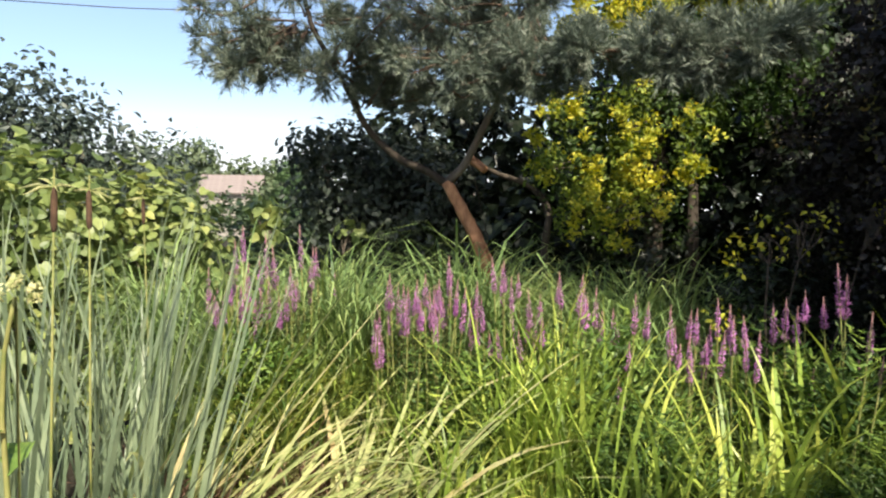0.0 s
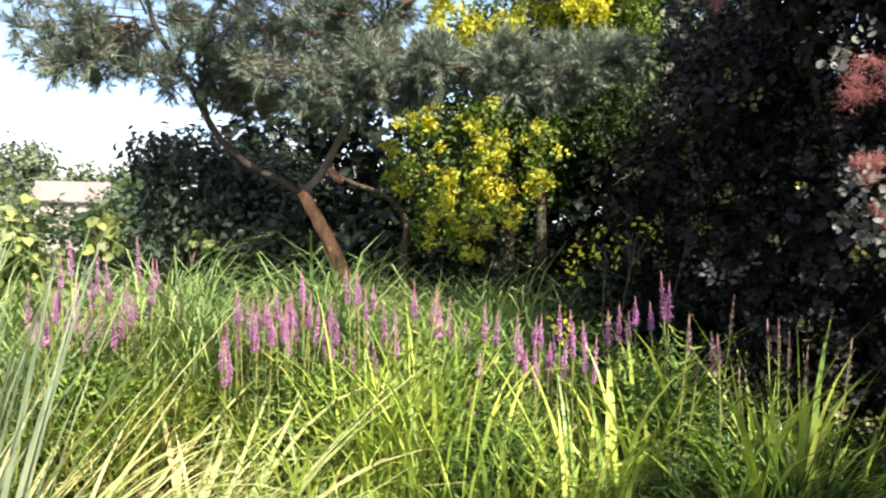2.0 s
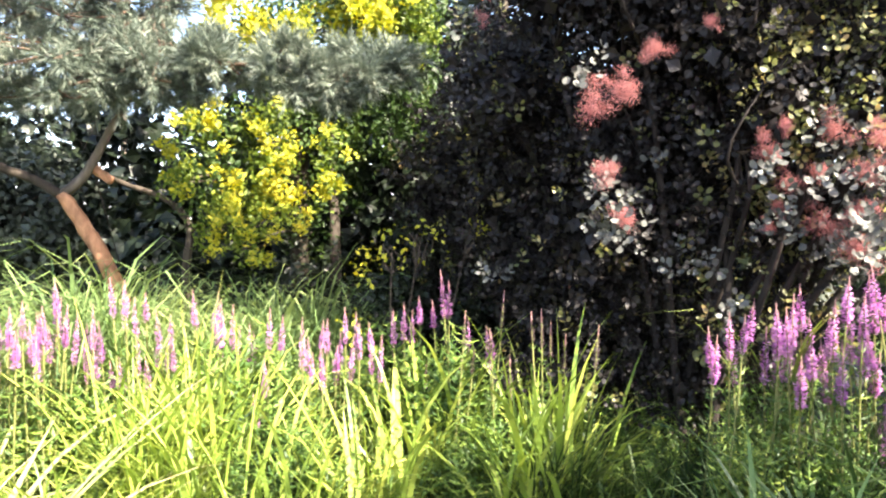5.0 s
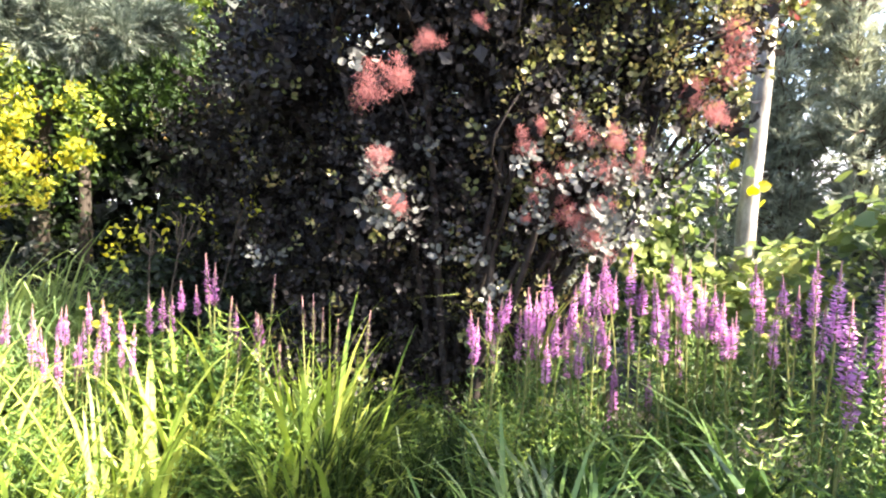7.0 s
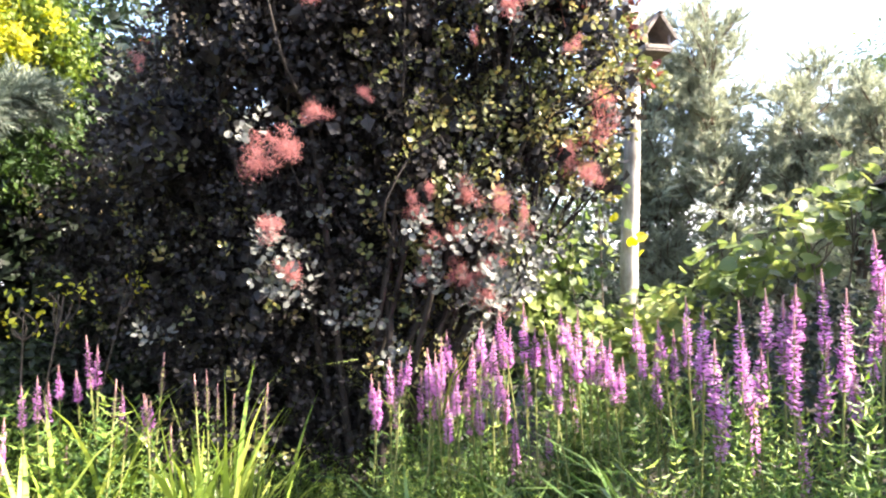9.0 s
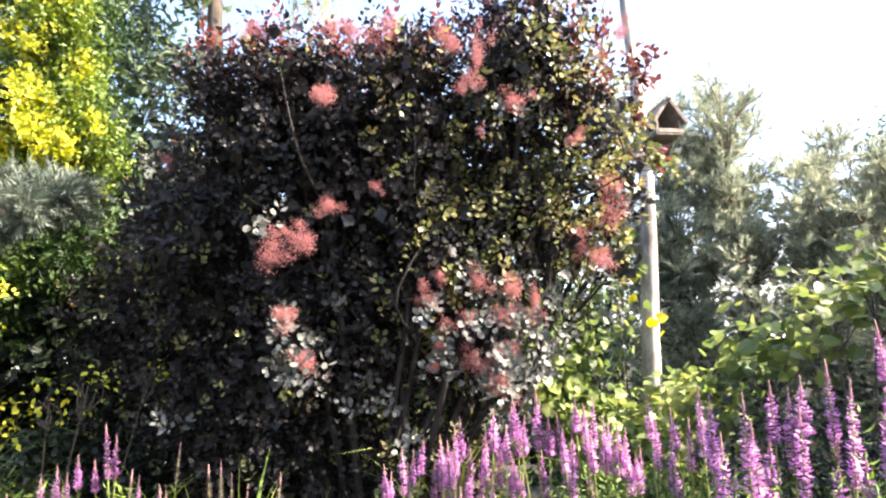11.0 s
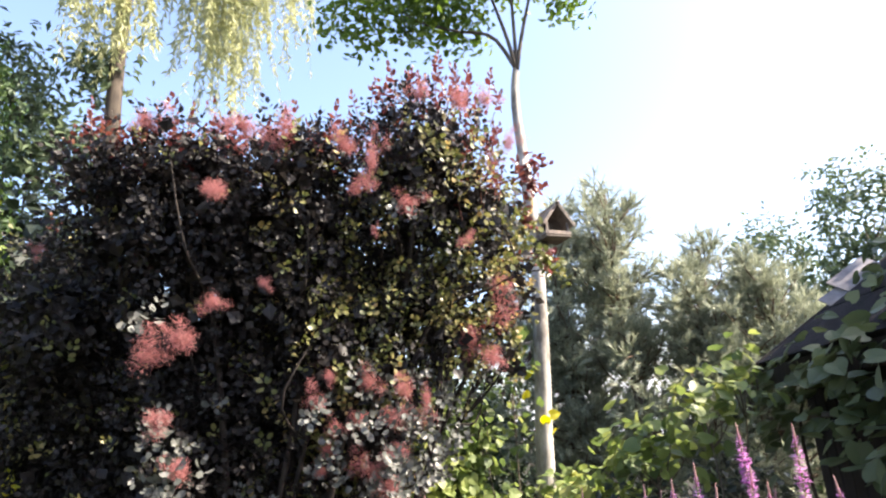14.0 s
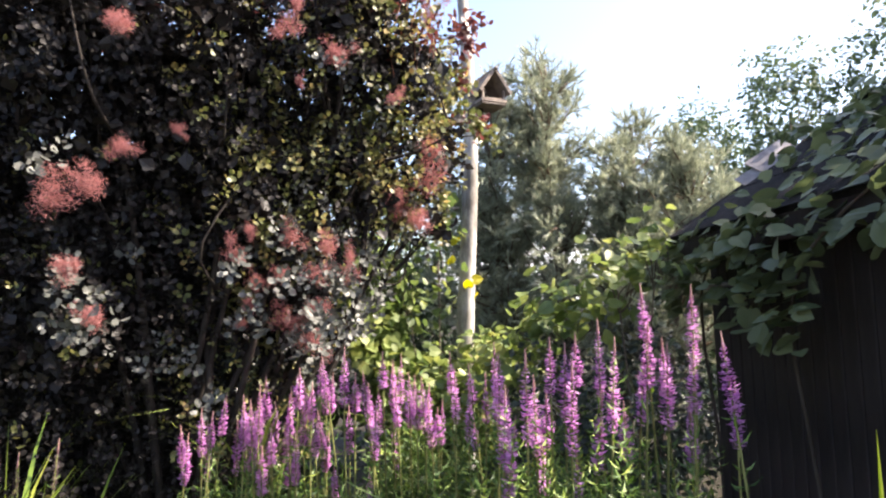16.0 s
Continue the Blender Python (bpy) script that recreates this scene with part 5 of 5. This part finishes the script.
def grass(name, label, mat, n, az0, az1, d0, d1, h0, h1, w, bend, tilt=0.2, power=1.6, lean=None, least=0.0):
    """A stand of grass in tufts."""
    many, dm = field(n // 2, az0, az1, d0, d1)
    patch = np.sin(many[:, 0] * 5.1 + 1.3 * np.sin(many[:, 1] * 3.8)) * np.cos(many[:, 1] * 6.1 + many[:, 0]) + rng.normal(size=len(many)) * 0.4
    order = np.argsort(-patch)[: n // 7]
    base, d, hi = many[order], dm[order], 0.92 + 0.2 * np.clip(patch[order], -1, 1.5)
    base = np.repeat(base, 7, 0) + np.concatenate([rng.normal(size=(len(order) * 7, 2)) * 0.03, np.zeros((len(order) * 7, 1))], 1)
    k = len(base)
    far = np.clip((np.repeat(d, 7) - d0) / (d1 - d0), 0, 1)
    ln = (h0 + (h1 - h0) * far) * np.repeat(hi * rng.uniform(0.78, 1.12, len(order)), 7) * rng.uniform(0.7, 1.2, k)
    head = rng.uniform(0, 2 * np.pi, k) if lean is None else rng.normal(lean, 0.8, k)
    v, f = blade_strip(base, head, ln, w * rng.uniform(0.6, 1.35, k), least + np.abs(rng.normal(size=k)) * tilt, np.abs(rng.normal(bend, 0.5, k)), 7, power)
    return tagged(part(name, mesh_of(name, v, f), mat), label, "grass", kind="stuff")


grass("meadow_grass", "tall sunlit yellow-green waterside grass", L_GRASS, 2500, -25, 3, 3.45, 4.1, 0.85, 1.12, 0.02, 1.5, 0.14)
grass("front_grass", "arching bright green grass at the front of the meadow", L_GRASS, 1450, -6, 46, 2.75, 3.2, 0.55, 0.75, 0.022, 1.7)
grass("back_reeds", "arching pale green reed grass at the back of the meadow", L_REED, 6200, -27, 13, 3.85, 4.5, 1.24, 1.28, 0.02, 3.1, 0.1, 3.4)
grass("edge_reeds", "lower dark green reed grass where the meadow meets the thicket", L_REED, 1500, 11, 21, 3.6, 4.3, 1.12, 1.18, 0.018, 2.9, 0.1, 3.4)
grass("slender_blades", "slender pale green blades in the sun", L_BLADE, 420, -5, 20, 2.75, 3.3, 0.8, 1.0, 0.024, 1.3, 0.18, 2.4)
grass("broad_blades", "broad pale green iris-like blades in the sun", L_BLADE, 330, 19, 41, 2.7, 3.3, 0.78, 0.98, 0.033, 1.3, 0.2, 2.4)
# side_grass and shade_grass take the darkened green in place of cast shade
grass("side_grass", "grass among the loosestrife stems, half shade put into its dark green", L_SHADESEDGE, 1500, 46, 92, 1.8, 2.6, 0.55, 0.66, 0.015, 1.6)
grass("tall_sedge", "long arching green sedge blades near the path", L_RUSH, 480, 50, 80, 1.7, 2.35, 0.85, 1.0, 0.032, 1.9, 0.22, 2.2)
grass("shade_grass", "grass below the smoke bush, shade put into its dull green", L_SHADESEDGE, 3100, 34, 62, 2.5, 3.5, 0.62, 0.75, 0.013, 1.4)
grass("leaning_sedge", "straw-yellow sedge leaves leaning over the water", L_SEDGE, 200, -31, -12, 2.55, 3.3, 1.0, 1.2, 0.03, 0.6, 0.3, 1.6, 0.3, 0.62)
grass("dead_leaves", "brown withered leaves at the foot of the cattails", L_DEAD, 700, -28, -9, 2.7, 3.5, 0.35, 0.5, 0.02, 1.2, 0.9, 1.4)


def leafy_stem_mesh(height=1.0, pairs=16, leaf=0.085, start=0.25, wide=0.24):
    """Pairs of narrow leaves up a stem, crossing from pair to pair."""
    pos, rot, size = [], [], []
    for i in range(pairs):
        z = height * (start + (1 - start) * (i + rng.uniform(-0.4, 0.4)) / pairs)
        a0 = i * 1.57 + rng.uniform(-0.7, 0.7)
        for s in (0, np.pi):
            a, e = a0 + s + rng.uniform(-0.3, 0.3), rng.uniform(-0.1, 0.75)
            y = np.array([np.cos(a) * np.cos(e), np.sin(a) * np.cos(e), np.sin(e)])
            x = np.array([-np.sin(a), np.cos(a), 0])
            pos.append((0, 0, z))
            rot.append(np.stack([x, y, np.cross(x, y)], 1))
            size.append(leaf * (1.15 - 0.55 * i / pairs) * rng.uniform(0.6, 1.25))
    return scatter(simple_leaf(wide), np.array(pos), np.array(rot), np.array(size))


def spike_mesh(seed, length=0.30):
    """A flower spike: whorls of small ragged petals, narrowing to a tip."""
    r = np.random.default_rng(seed)
    pos, rot, size = [], [], []
    whorls = 24
    for i in range(whorls):
        s = i / whorls
        k = 11 if s < 0.72 else 7
        slim = min(1, 0.6 + 5 * s) * (1 if s < 0.55 else 1 - 0.68 * ((s - 0.55) / 0.45) ** 1.2) * r.uniform(0.8, 1.12)
        for j in range(k):
            a = j / k * 6.283 + i * 0.8 + r.uniform(-0.3, 0.3)
            e = r.uniform(-0.35, 0.55)
            y = np.array([np.cos(a) * np.cos(e), np.sin(a) * np.cos(e), np.sin(e)])
            x = np.array([-np.sin(a), np.cos(a), 0])
            pos.append((np.cos(a) * 0.006 * slim, np.sin(a) * 0.006 * slim, s * length + r.uniform(-0.004, 0.004)))
            rot.append(np.stack([x, y, np.cross(x, y)], 1))
            size.append(0.0168 * slim * r.uniform(0.3, 1.45))
    return scatter(simple_leaf(0.75), np.array(pos), np.array(rot), np.array(size))


STEMS, LEAVES, SPIKES, TIPS = [], [], [], []
for i in range(6):
    bendx, bendy = rng.normal(size=2) * 0.03
    STEMS.append(mesh_of("stem", *tube([(0, 0, -0.04), (bendx * 0.3, bendy * 0.3, 0.5), (0, 0, 0.78), (0, 0, 0.985)], (0.0042, 0.004, 0.0034, 0.0015), 6), True))
    LEAVES.append(mesh_of("leaves", *leafy_stem_mesh(0.86, 23, 0.055, 0.35, 0.22)))
    SPIKES.append(mesh_of("flower_spike", *spike_mesh(i, 0.23 + 0.03 * (i % 3))))
DIM_SPIKES = [mesh_of("flower_spike", *spike_mesh(20 + i, 0.23 + 0.03 * i)) for i in range(3)]
TIP = mesh_of("bud_tip", *tube([(0, 0, -0.03), (0, 0, 0.0), (0, 0, 0.02), (0, 0, 0.035)], (0.003, 0.0036, 0.0022, 0.0008), 6), True)


def loosestrife(x, y, z, spike=1.0, i=0, wide=1.0, faded=False):
    """One flowering stem whose tip stands at height z; faded dims the spike for shade."""
    ob = thing("purple_loosestrife", "loosestrife stem with a withered spike, dimmed in colour for shade" if faded else "purple loosestrife stem with a magenta flower spike", "flower", "purple loosestrife in the meadow")
    tall = z + 0.03
    a = math.radians(rng.uniform(0, 360))
    lean = abs(rng.normal(0, 4))
    ob.matrix_world = Matrix.Translation((x, y, z)) @ pose(0, 0, 0, lean * math.cos(a), lean * math.sin(a), rng.uniform(0, 360)) @ Matrix.Translation((0, 0, -tall))
    st = part("stem", STEMS[i % 6], M_STEM, ob)
    st.scale = (1, 1, tall)
    lv = part("leaves", LEAVES[i % 6], L_LOO, ob)
    lv.scale = (1, 1, tall)
    k = rng.uniform(0.65, 1.15) * spike
    j = (i * 5) % 6
    sp = part("flower_spike", DIM_SPIKES[j % 3] if faded else SPIKES[j], L_SHADEPETAL if faded else L_FLOWER, ob)
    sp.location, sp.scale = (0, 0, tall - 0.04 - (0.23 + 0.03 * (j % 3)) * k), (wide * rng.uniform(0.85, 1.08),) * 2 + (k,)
    part("bud_tip", TIP, M_BUD, ob, "brownish-pink unopened tip").location = (0, 0, tall - 0.045)
    return ob


LOO_L = [(-1.23, 3.36, 1.24), (-1.10, 3.24, 1.15), (-1.06, 3.27, 1.39), (-1.05, 3.37, 1.46), (-1.03, 3.35, 1.21), (-1.04, 3.42, 1.26), (-1.05, 3.32, 1.15), (-0.92, 3.33, 1.42), (-0.94, 3.52, 1.35), (-0.91, 3.35, 1.18), (-0.80, 3.36, 1.25), (-0.76, 3.40, 1.46), (-0.79, 3.41, 1.17), (-0.69, 3.41, 1.35), (-0.73, 3.48, 1.23), (-1.21, 3.43, 1.14), (-0.82, 3.34, 1.15), (-0.99, 3.37, 1.09), (-1.10, 3.40, 1.30), (-1.00, 3.49, 1.29)]
LOO_M = [(-0.35, 3.32, 0.97), (-0.28, 3.35, 1.21), (-0.24, 3.42, 1.14), (-0.19, 3.33, 1.03), (-0.13, 3.23, 1.19), (-0.12, 3.37, 1.09), (-0.09, 3.29, 1.21), (-0.05, 3.43, 1.14), (-0.02, 3.34, 1.18), (0.03, 3.34, 1.30), (0.05, 3.48, 1.20), (0.08, 3.35, 1.18), (0.12, 3.34, 1.14), (0.18, 3.34, 1.17), (0.20, 3.37, 1.09), (0.25, 3.27, 1.30), (0.31, 3.39, 1.25), (0.41, 3.49, 1.20), (0.45, 3.39, 1.12), (0.47, 3.44, 1.02), (0.63, 3.47, 1.21), (0.73, 3.44, 1.11), (0.75, 3.41, 1.20), (0.82, 3.41, 1.13), (0.85, 3.41, 1.01), (0.87, 3.26, 1.04), (0.36, 3.37, 1.04), (0.52, 3.33, 0.97), (0.28, 3.32, 0.92), (-0.28, 3.36, 1.06), (-0.07, 3.32, 1.12), (0.00, 3.40, 1.08), (0.14, 3.40, 1.05), (-0.20, 3.25, 1.16), (-0.32, 3.32, 0.89), (0.75, 3.31, 1.09)]
LOO_R = [(0.94, 3.11, 1.13), (1.00, 3.10, 1.09), (1.05, 2.94, 1.10), (1.18, 2.96, 1.08), (1.24, 2.88, 1.14), (1.30, 2.89, 1.11), (1.14, 2.94, 0.97), (1.26, 3.04, 0.88), (1.41, 2.83, 1.00), (1.37, 2.88, 0.96), (1.49, 2.88, 1.12), (1.57, 2.92, 1.14), (1.65, 2.91, 1.17), (1.69, 2.84, 1.15), (1.68, 2.73, 1.31), (1.75, 2.77, 1.26), (1.85, 2.75, 1.07), (1.86, 2.60, 1.04), (2.02, 2.65, 0.87), (1.63, 2.79, 0.85), (1.80, 2.75, 0.89), (1.26, 3.00, 1.00), (1.32, 2.98, 0.97), (1.10, 3.02, 0.99), (0.90, 3.07, 0.91), (0.83, 3.01, 0.75), (1.58, 2.84, 1.11), (1.31, 2.87, 1.06)]
LOO_D = [(2.41, 1.76, 1.10), (2.54, 1.74, 1.09), (2.40, 1.58, 1.17), (2.60, 1.63, 1.10), (2.54, 1.55, 1.21), (2.50, 1.48, 1.20), (2.66, 1.53, 1.28), (2.74, 1.54, 1.16), (2.61, 1.36, 1.24), (2.74, 1.39, 1.25), (2.67, 1.31, 1.16), (2.80, 1.34, 1.36), (2.82, 1.29, 1.28), (2.72, 1.17, 1.40), (2.88, 1.25, 1.13), (2.80, 1.30, 1.03), (2.81, 1.28, 0.82), (2.92, 1.17, 0.86), (2.85, 1.06, 1.37), (2.94, 1.06, 1.31), (2.99, 1.04, 1.35), (2.74, 1.07, 1.25), (2.97, 1.08, 1.09), (2.88, 0.95, 1.28), (2.92, 0.91, 1.26), (2.85, 0.85, 1.18), (3.01, 0.85, 1.15), (2.56, 1.49, 1.08), (2.75, 1.50, 1.06), (2.64, 1.35, 1.09), (2.75, 1.33, 1.13), (2.83, 1.07, 1.22), (2.70, 1.43, 0.97), (2.81, 0.98, 1.23), (2.74, 1.13, 1.29), (2.58, 1.67, 1.21), (2.67, 1.55, 1.16), (2.69, 1.43, 1.17)]
LOO_E = [(2.79, 0.72, 1.38), (2.68, 0.60, 1.34), (2.82, 0.58, 1.29), (2.70, 0.50, 1.42), (2.86, 0.50, 1.23), (2.74, 0.68, 1.31), (2.78, 0.53, 1.34), (2.82, 0.65, 1.24)]
LOO_G = [(2.34, -0.08, 1.61), (2.34, -0.22, 1.60), (2.29, 0.04, 1.51), (2.23, 0.17, 1.46), (2.18, 0.23, 1.43), (2.25, 0.13, 1.44), (2.26, 0.10, 1.47), (2.20, 0.10, 1.40), (2.21, -0.02, 1.46), (2.38, -0.13, 1.45), (2.32, -0.15, 1.44), (2.24, -0.22, 1.43), (2.27, -0.29, 1.47), (2.37, -0.32, 1.34), (2.33, 0.25, 1.34), (2.30, 0.35, 1.41), (2.25, 0.19, 1.31), (2.28, 0.03, 1.31), (2.32, -0.02, 1.27), (2.20, 0.10, 1.15), (2.30, -0.20, 1.29), (2.20, 0.30, 1.32), (2.33, 0.23, 1.17), (2.17, 0.26, 1.24), (2.32, -0.10, 1.50), (2.36, -0.08, 1.40)]
LOO_S = [(1.89, 2.48, 1.22), (1.91, 2.30, 1.14), (1.99, 2.33, 1.14), (2.11, 2.30, 1.02), (2.14, 2.11, 1.08), (1.70, 2.52, 1.13), (1.76, 2.41, 1.06), (1.89, 2.44, 0.92), (2.06, 2.35, 1.07), (1.73, 2.49, 0.96)]
count = 0
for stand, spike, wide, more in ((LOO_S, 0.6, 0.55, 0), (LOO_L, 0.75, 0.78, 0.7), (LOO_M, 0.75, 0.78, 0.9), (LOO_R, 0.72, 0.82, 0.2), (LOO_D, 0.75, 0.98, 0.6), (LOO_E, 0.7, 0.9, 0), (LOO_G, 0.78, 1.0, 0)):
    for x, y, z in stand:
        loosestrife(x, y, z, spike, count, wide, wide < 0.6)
        count += 1
        for extra in range(int(more + rng.uniform(0, 1))):
            dx, dy = rng.normal(size=2) * 0.08
            loosestrife(x + dx, y + dy, z - rng.uniform(0.01, 0.08), spike * 0.8, count, wide)
            count += 1

# leafy, unflowered stems that fill the stands
herb = [leafy_stem_mesh(0.8, 17, 0.082, 0.3, 0.27) for _ in range(3)]
tall_herb = [leafy_stem_mesh(0.8, 26, 0.028, 0.62, 0.22) for _ in range(3)]
fine_herb = [leafy_stem_mesh(0.8, 16, 0.054, 0.58, 0.22) for _ in range(3)]
pieces, side_pieces = [], []
for n, az0, az1, d0, d1, h, kind, store in ((300, -21, -3, 3.5, 3.9, 0.95, herb, pieces), (640, -3, 35, 3.15, 3.75, 0.98, herb, pieces), (460, 1, 42, 2.85, 3.25, 0.7, herb, pieces), (320, 50, 69, 2.65, 3.1, 0.96, fine_herb, side_pieces), (220, 36, 51, 2.9, 3.5, 0.7, fine_herb, side_pieces), (230, 79, 88.5, 1.8, 2.15, 1.28, tall_herb, side_pieces), (100, 67, 81, 2.3, 2.8, 0.95, fine_herb, side_pieces), (190, 64, 84, 2.95, 4.2, 1.08, fine_herb, side_pieces)):
    base, _ = field(n * 3, az0, az1, d0, d1)
    lush = np.sin(base[:, 0] * 7.1 + 1.7 * np.sin(base[:, 1] * 5.1)) * np.cos(base[:, 1] * 6.8) + rng.normal(size=n * 3) * 0.3
    order = np.argsort(-lush)[:n]
    base, lush = base[order], np.clip(lush[order], 0, 1.4)
    for i in range(3):
        b = base[i::3]
        sz = h / 0.8 * rng.uniform(0.7, 1.08, len(b)) * (0.72 + 0.32 * lush[i::3])
        store.append(scatter(kind[i], b, turns(len(b), np.array([0, 0, 1.0]), 0.1), sz))
tagged(part("side_herbs", mesh_of("side_herbs", *joined(*side_pieces)), L_LOO), "fine-leaved green stems under the flowering loosestrife", "plants", kind="stuff")
tagged(part("meadow_herbs", mesh_of("meadow_herbs", *joined(*pieces)), L_LOO), "leafy green loosestrife stems not yet in flower", "plants", kind="stuff")


# cattails at the water's edge
def cattail(seed, headed):
    ob = thing("cattail", "cattail with long grey-green leaves" + (" and a brown head" if headed else ""), "cattail", "cattails at the water's edge")
    r = np.random.default_rng(seed)
    for i in range(7):
        ln = r.uniform(1.25, 1.82)
        v, f = blade_strip(np.array([[r.normal() * 0.025, r.normal() * 0.025, -0.05]]), np.array([r.normal(0, 1.5)]), np.array([ln]), np.array([r.uniform(0.014, 0.032)]), np.array([r.uniform(0.02, 0.45)]), np.array([r.uniform(0.02, 0.35)]), 8, 2.2)
        part("leaf", mesh_of("leaf", v, f), L_CAT, ob)
    if headed:
        part("stalk", mesh_of("stalk", *tube([(0, 0, -0.05), (0.01, 0, 0.8), (0.02, 0.01, 1.62)], (0.0045, 0.004, 0.002), 6), True), M_STEM, ob)
        zz = np.array([1.46, 1.465, 1.485, 1.52, 1.555, 1.57, 1.575])
        part("seed_head", mesh_of("seed_head", *tube(np.stack([0.018 + 0 * zz, 0.009 + 0 * zz, zz], 1), (0.003, 0.0065, 0.0085, 0.0085, 0.008, 0.005, 0.002), 10), True), M_HEAD, ob, "brown velvety head")
        part("tuft", mesh_of("tuft", *scatter(simple_leaf(0.1), np.tile([0.019, 0.01, 1.575], (6, 1)), turns(6, np.array([0.2, 0, 1.0]), 0.16), r.uniform(0.04, 0.09, 6))), L_SEDGE, ob, "withered straw-coloured tuft")
    return ob


kinds = [cattail(i, i < 3) for i in range(6)]
spots = [(-1.06, 1.66), (-1.04, 1.82), (-1.34, 2.89)] + [tuple(polar(rng.uniform(-41, -27), rng.uniform(2.3, 3.6))[:2]) for _ in range(25)]
for i, (x, y) in enumerate(spots):
    lean = (rng.uniform(-2, 2), rng.uniform(-1, 3)) if i < 3 else (rng.uniform(-6, 6), rng.uniform(-4, 11))
    m = pose(x, y, 0, *lean, 0) @ pose(0, 0, 0, 0, 0, rng.uniform(0, 360)) @ Matrix.Scale(1.0 if i < 3 else rng.uniform(0.85, 1.05), 4)
    if i < 6:
        kinds[i].matrix_world = m
    else:
        copy_thing(kinds[3 + i % 3], m)

# a young iris blade at the edge of the path
iris = thing("iris_plant", "young iris with upright yellow-green blades", "iris")
for i, (tall, dx, lean) in enumerate(((1.4, 0.0, 0.25), (1.1, 0.03, 5.0), (0.9, -0.02, -4.0))):
    q = np.linspace(0, 1, 10)
    wide = 0.011 * np.minimum(1, 0.6 + 2 * q) * (1 - q ** 5)
    zz = -0.05 + q * (tall + 0.05)
    rows_ = np.stack([np.stack([-wide, 0.003 + 0 * q, zz], 1), np.stack([0 * q, -0.002 + 0 * q, zz], 1), np.stack([wide, 0.003 + 0 * q, zz], 1)], 1).reshape(-1, 3)
    quads = [(3 * a + b, 3 * a + b + 1, 3 * a + b + 4, 3 * a + b + 3) for a in range(9) for b in range(2)]
    ob = part("blade", mesh_of("blade", rows_, np.array(quads)), L_IRIS, iris)
    ob.matrix_local = pose(dx, 0.01 * i, 0, 0, lean, 12 * i)
iris.matrix_world = pose(1.19, -0.43, 0, 0, 0, -101)

# a tall weed with withered flower heads among the cattails
weed = thing("tall_weed", "tall green weed with broad leaves and withered flower heads", "weed")
part("stem", mesh_of("stem", *tube(smooth_path([(0, 0, -0.05), (0.015, 0, 0.7), (-0.01, 0.006, 1.2), (0.02, 0, 1.38)], 10), np.linspace(0.006, 0.003, 10), 7), True), M_STEM, weed)
WEEDLEAF = mesh_of("leaf", *leaf_shape(0.42, 0.06, 0.3))
for i in range(10):
    ob = part("leaf", WEEDLEAF, L_LOO, weed)
    ob.matrix_local = pose(0, 0, 0.55 + 0.07 * i, rng.uniform(5, 30), 0, 137 * i) @ Matrix.Scale(0.2 - 0.012 * i, 4)
for i in range(6):
    a = 1.05 * i
    part("flower_head", mesh_of("flower_head", *crown([((0.02 + 0.03 * math.cos(a), 0.03 * math.sin(a), 1.38 + 0.012 * (i % 3)), (0.008, 0.008, 0.005))], 8, 5, 0.003, simple_leaf(0.6), 0.009)), L_SEDGE, weed)
weed.matrix_world = pose(-0.65, 0.94, 0)

# daylily at the foot of the smoke bush
lily = thing("daylily_plant", "daylily clump with arching light green leaves", "daylily")
for i in range(18):
    v, f = blade_strip(np.array([[rng.normal() * 0.04, rng.normal() * 0.04, -0.05]]), np.array([rng.uniform(0, 6.283)]), np.array([rng.uniform(1.3, 1.6)]), np.array([0.022]), np.array([rng.uniform(0.03, 0.14)]), np.array([rng.uniform(1.6, 2.8)]), 10, 3.4)
    part("leaf", mesh_of("leaf", v, f), L_GRASS, lily)
lily.matrix_world = pose(2.75, 1.69, 0)

# a few yellowed leaves on the slim tree's climber
yellow = thing("yellow_leaf_spray", "spray of yellowed vine leaves on the slim tree", "leaves")
YLEAF = mesh_of("leaf", *VINE)
for i, (x, y, z) in enumerate(((4.56, 1.3, 1.68), (4.5, 1.4, 1.85), (4.55, 1.26, 1.6), (4.55, 1.42, 2.0), (4.57, 1.27, 1.73))):
    ob = part("leaf", YLEAF, L_YELLOW, yellow)
    ob.matrix_world = pose(x, y, z, 55, 20 * i, 100 + 40 * i) @ Matrix.Scale(0.075, 4)
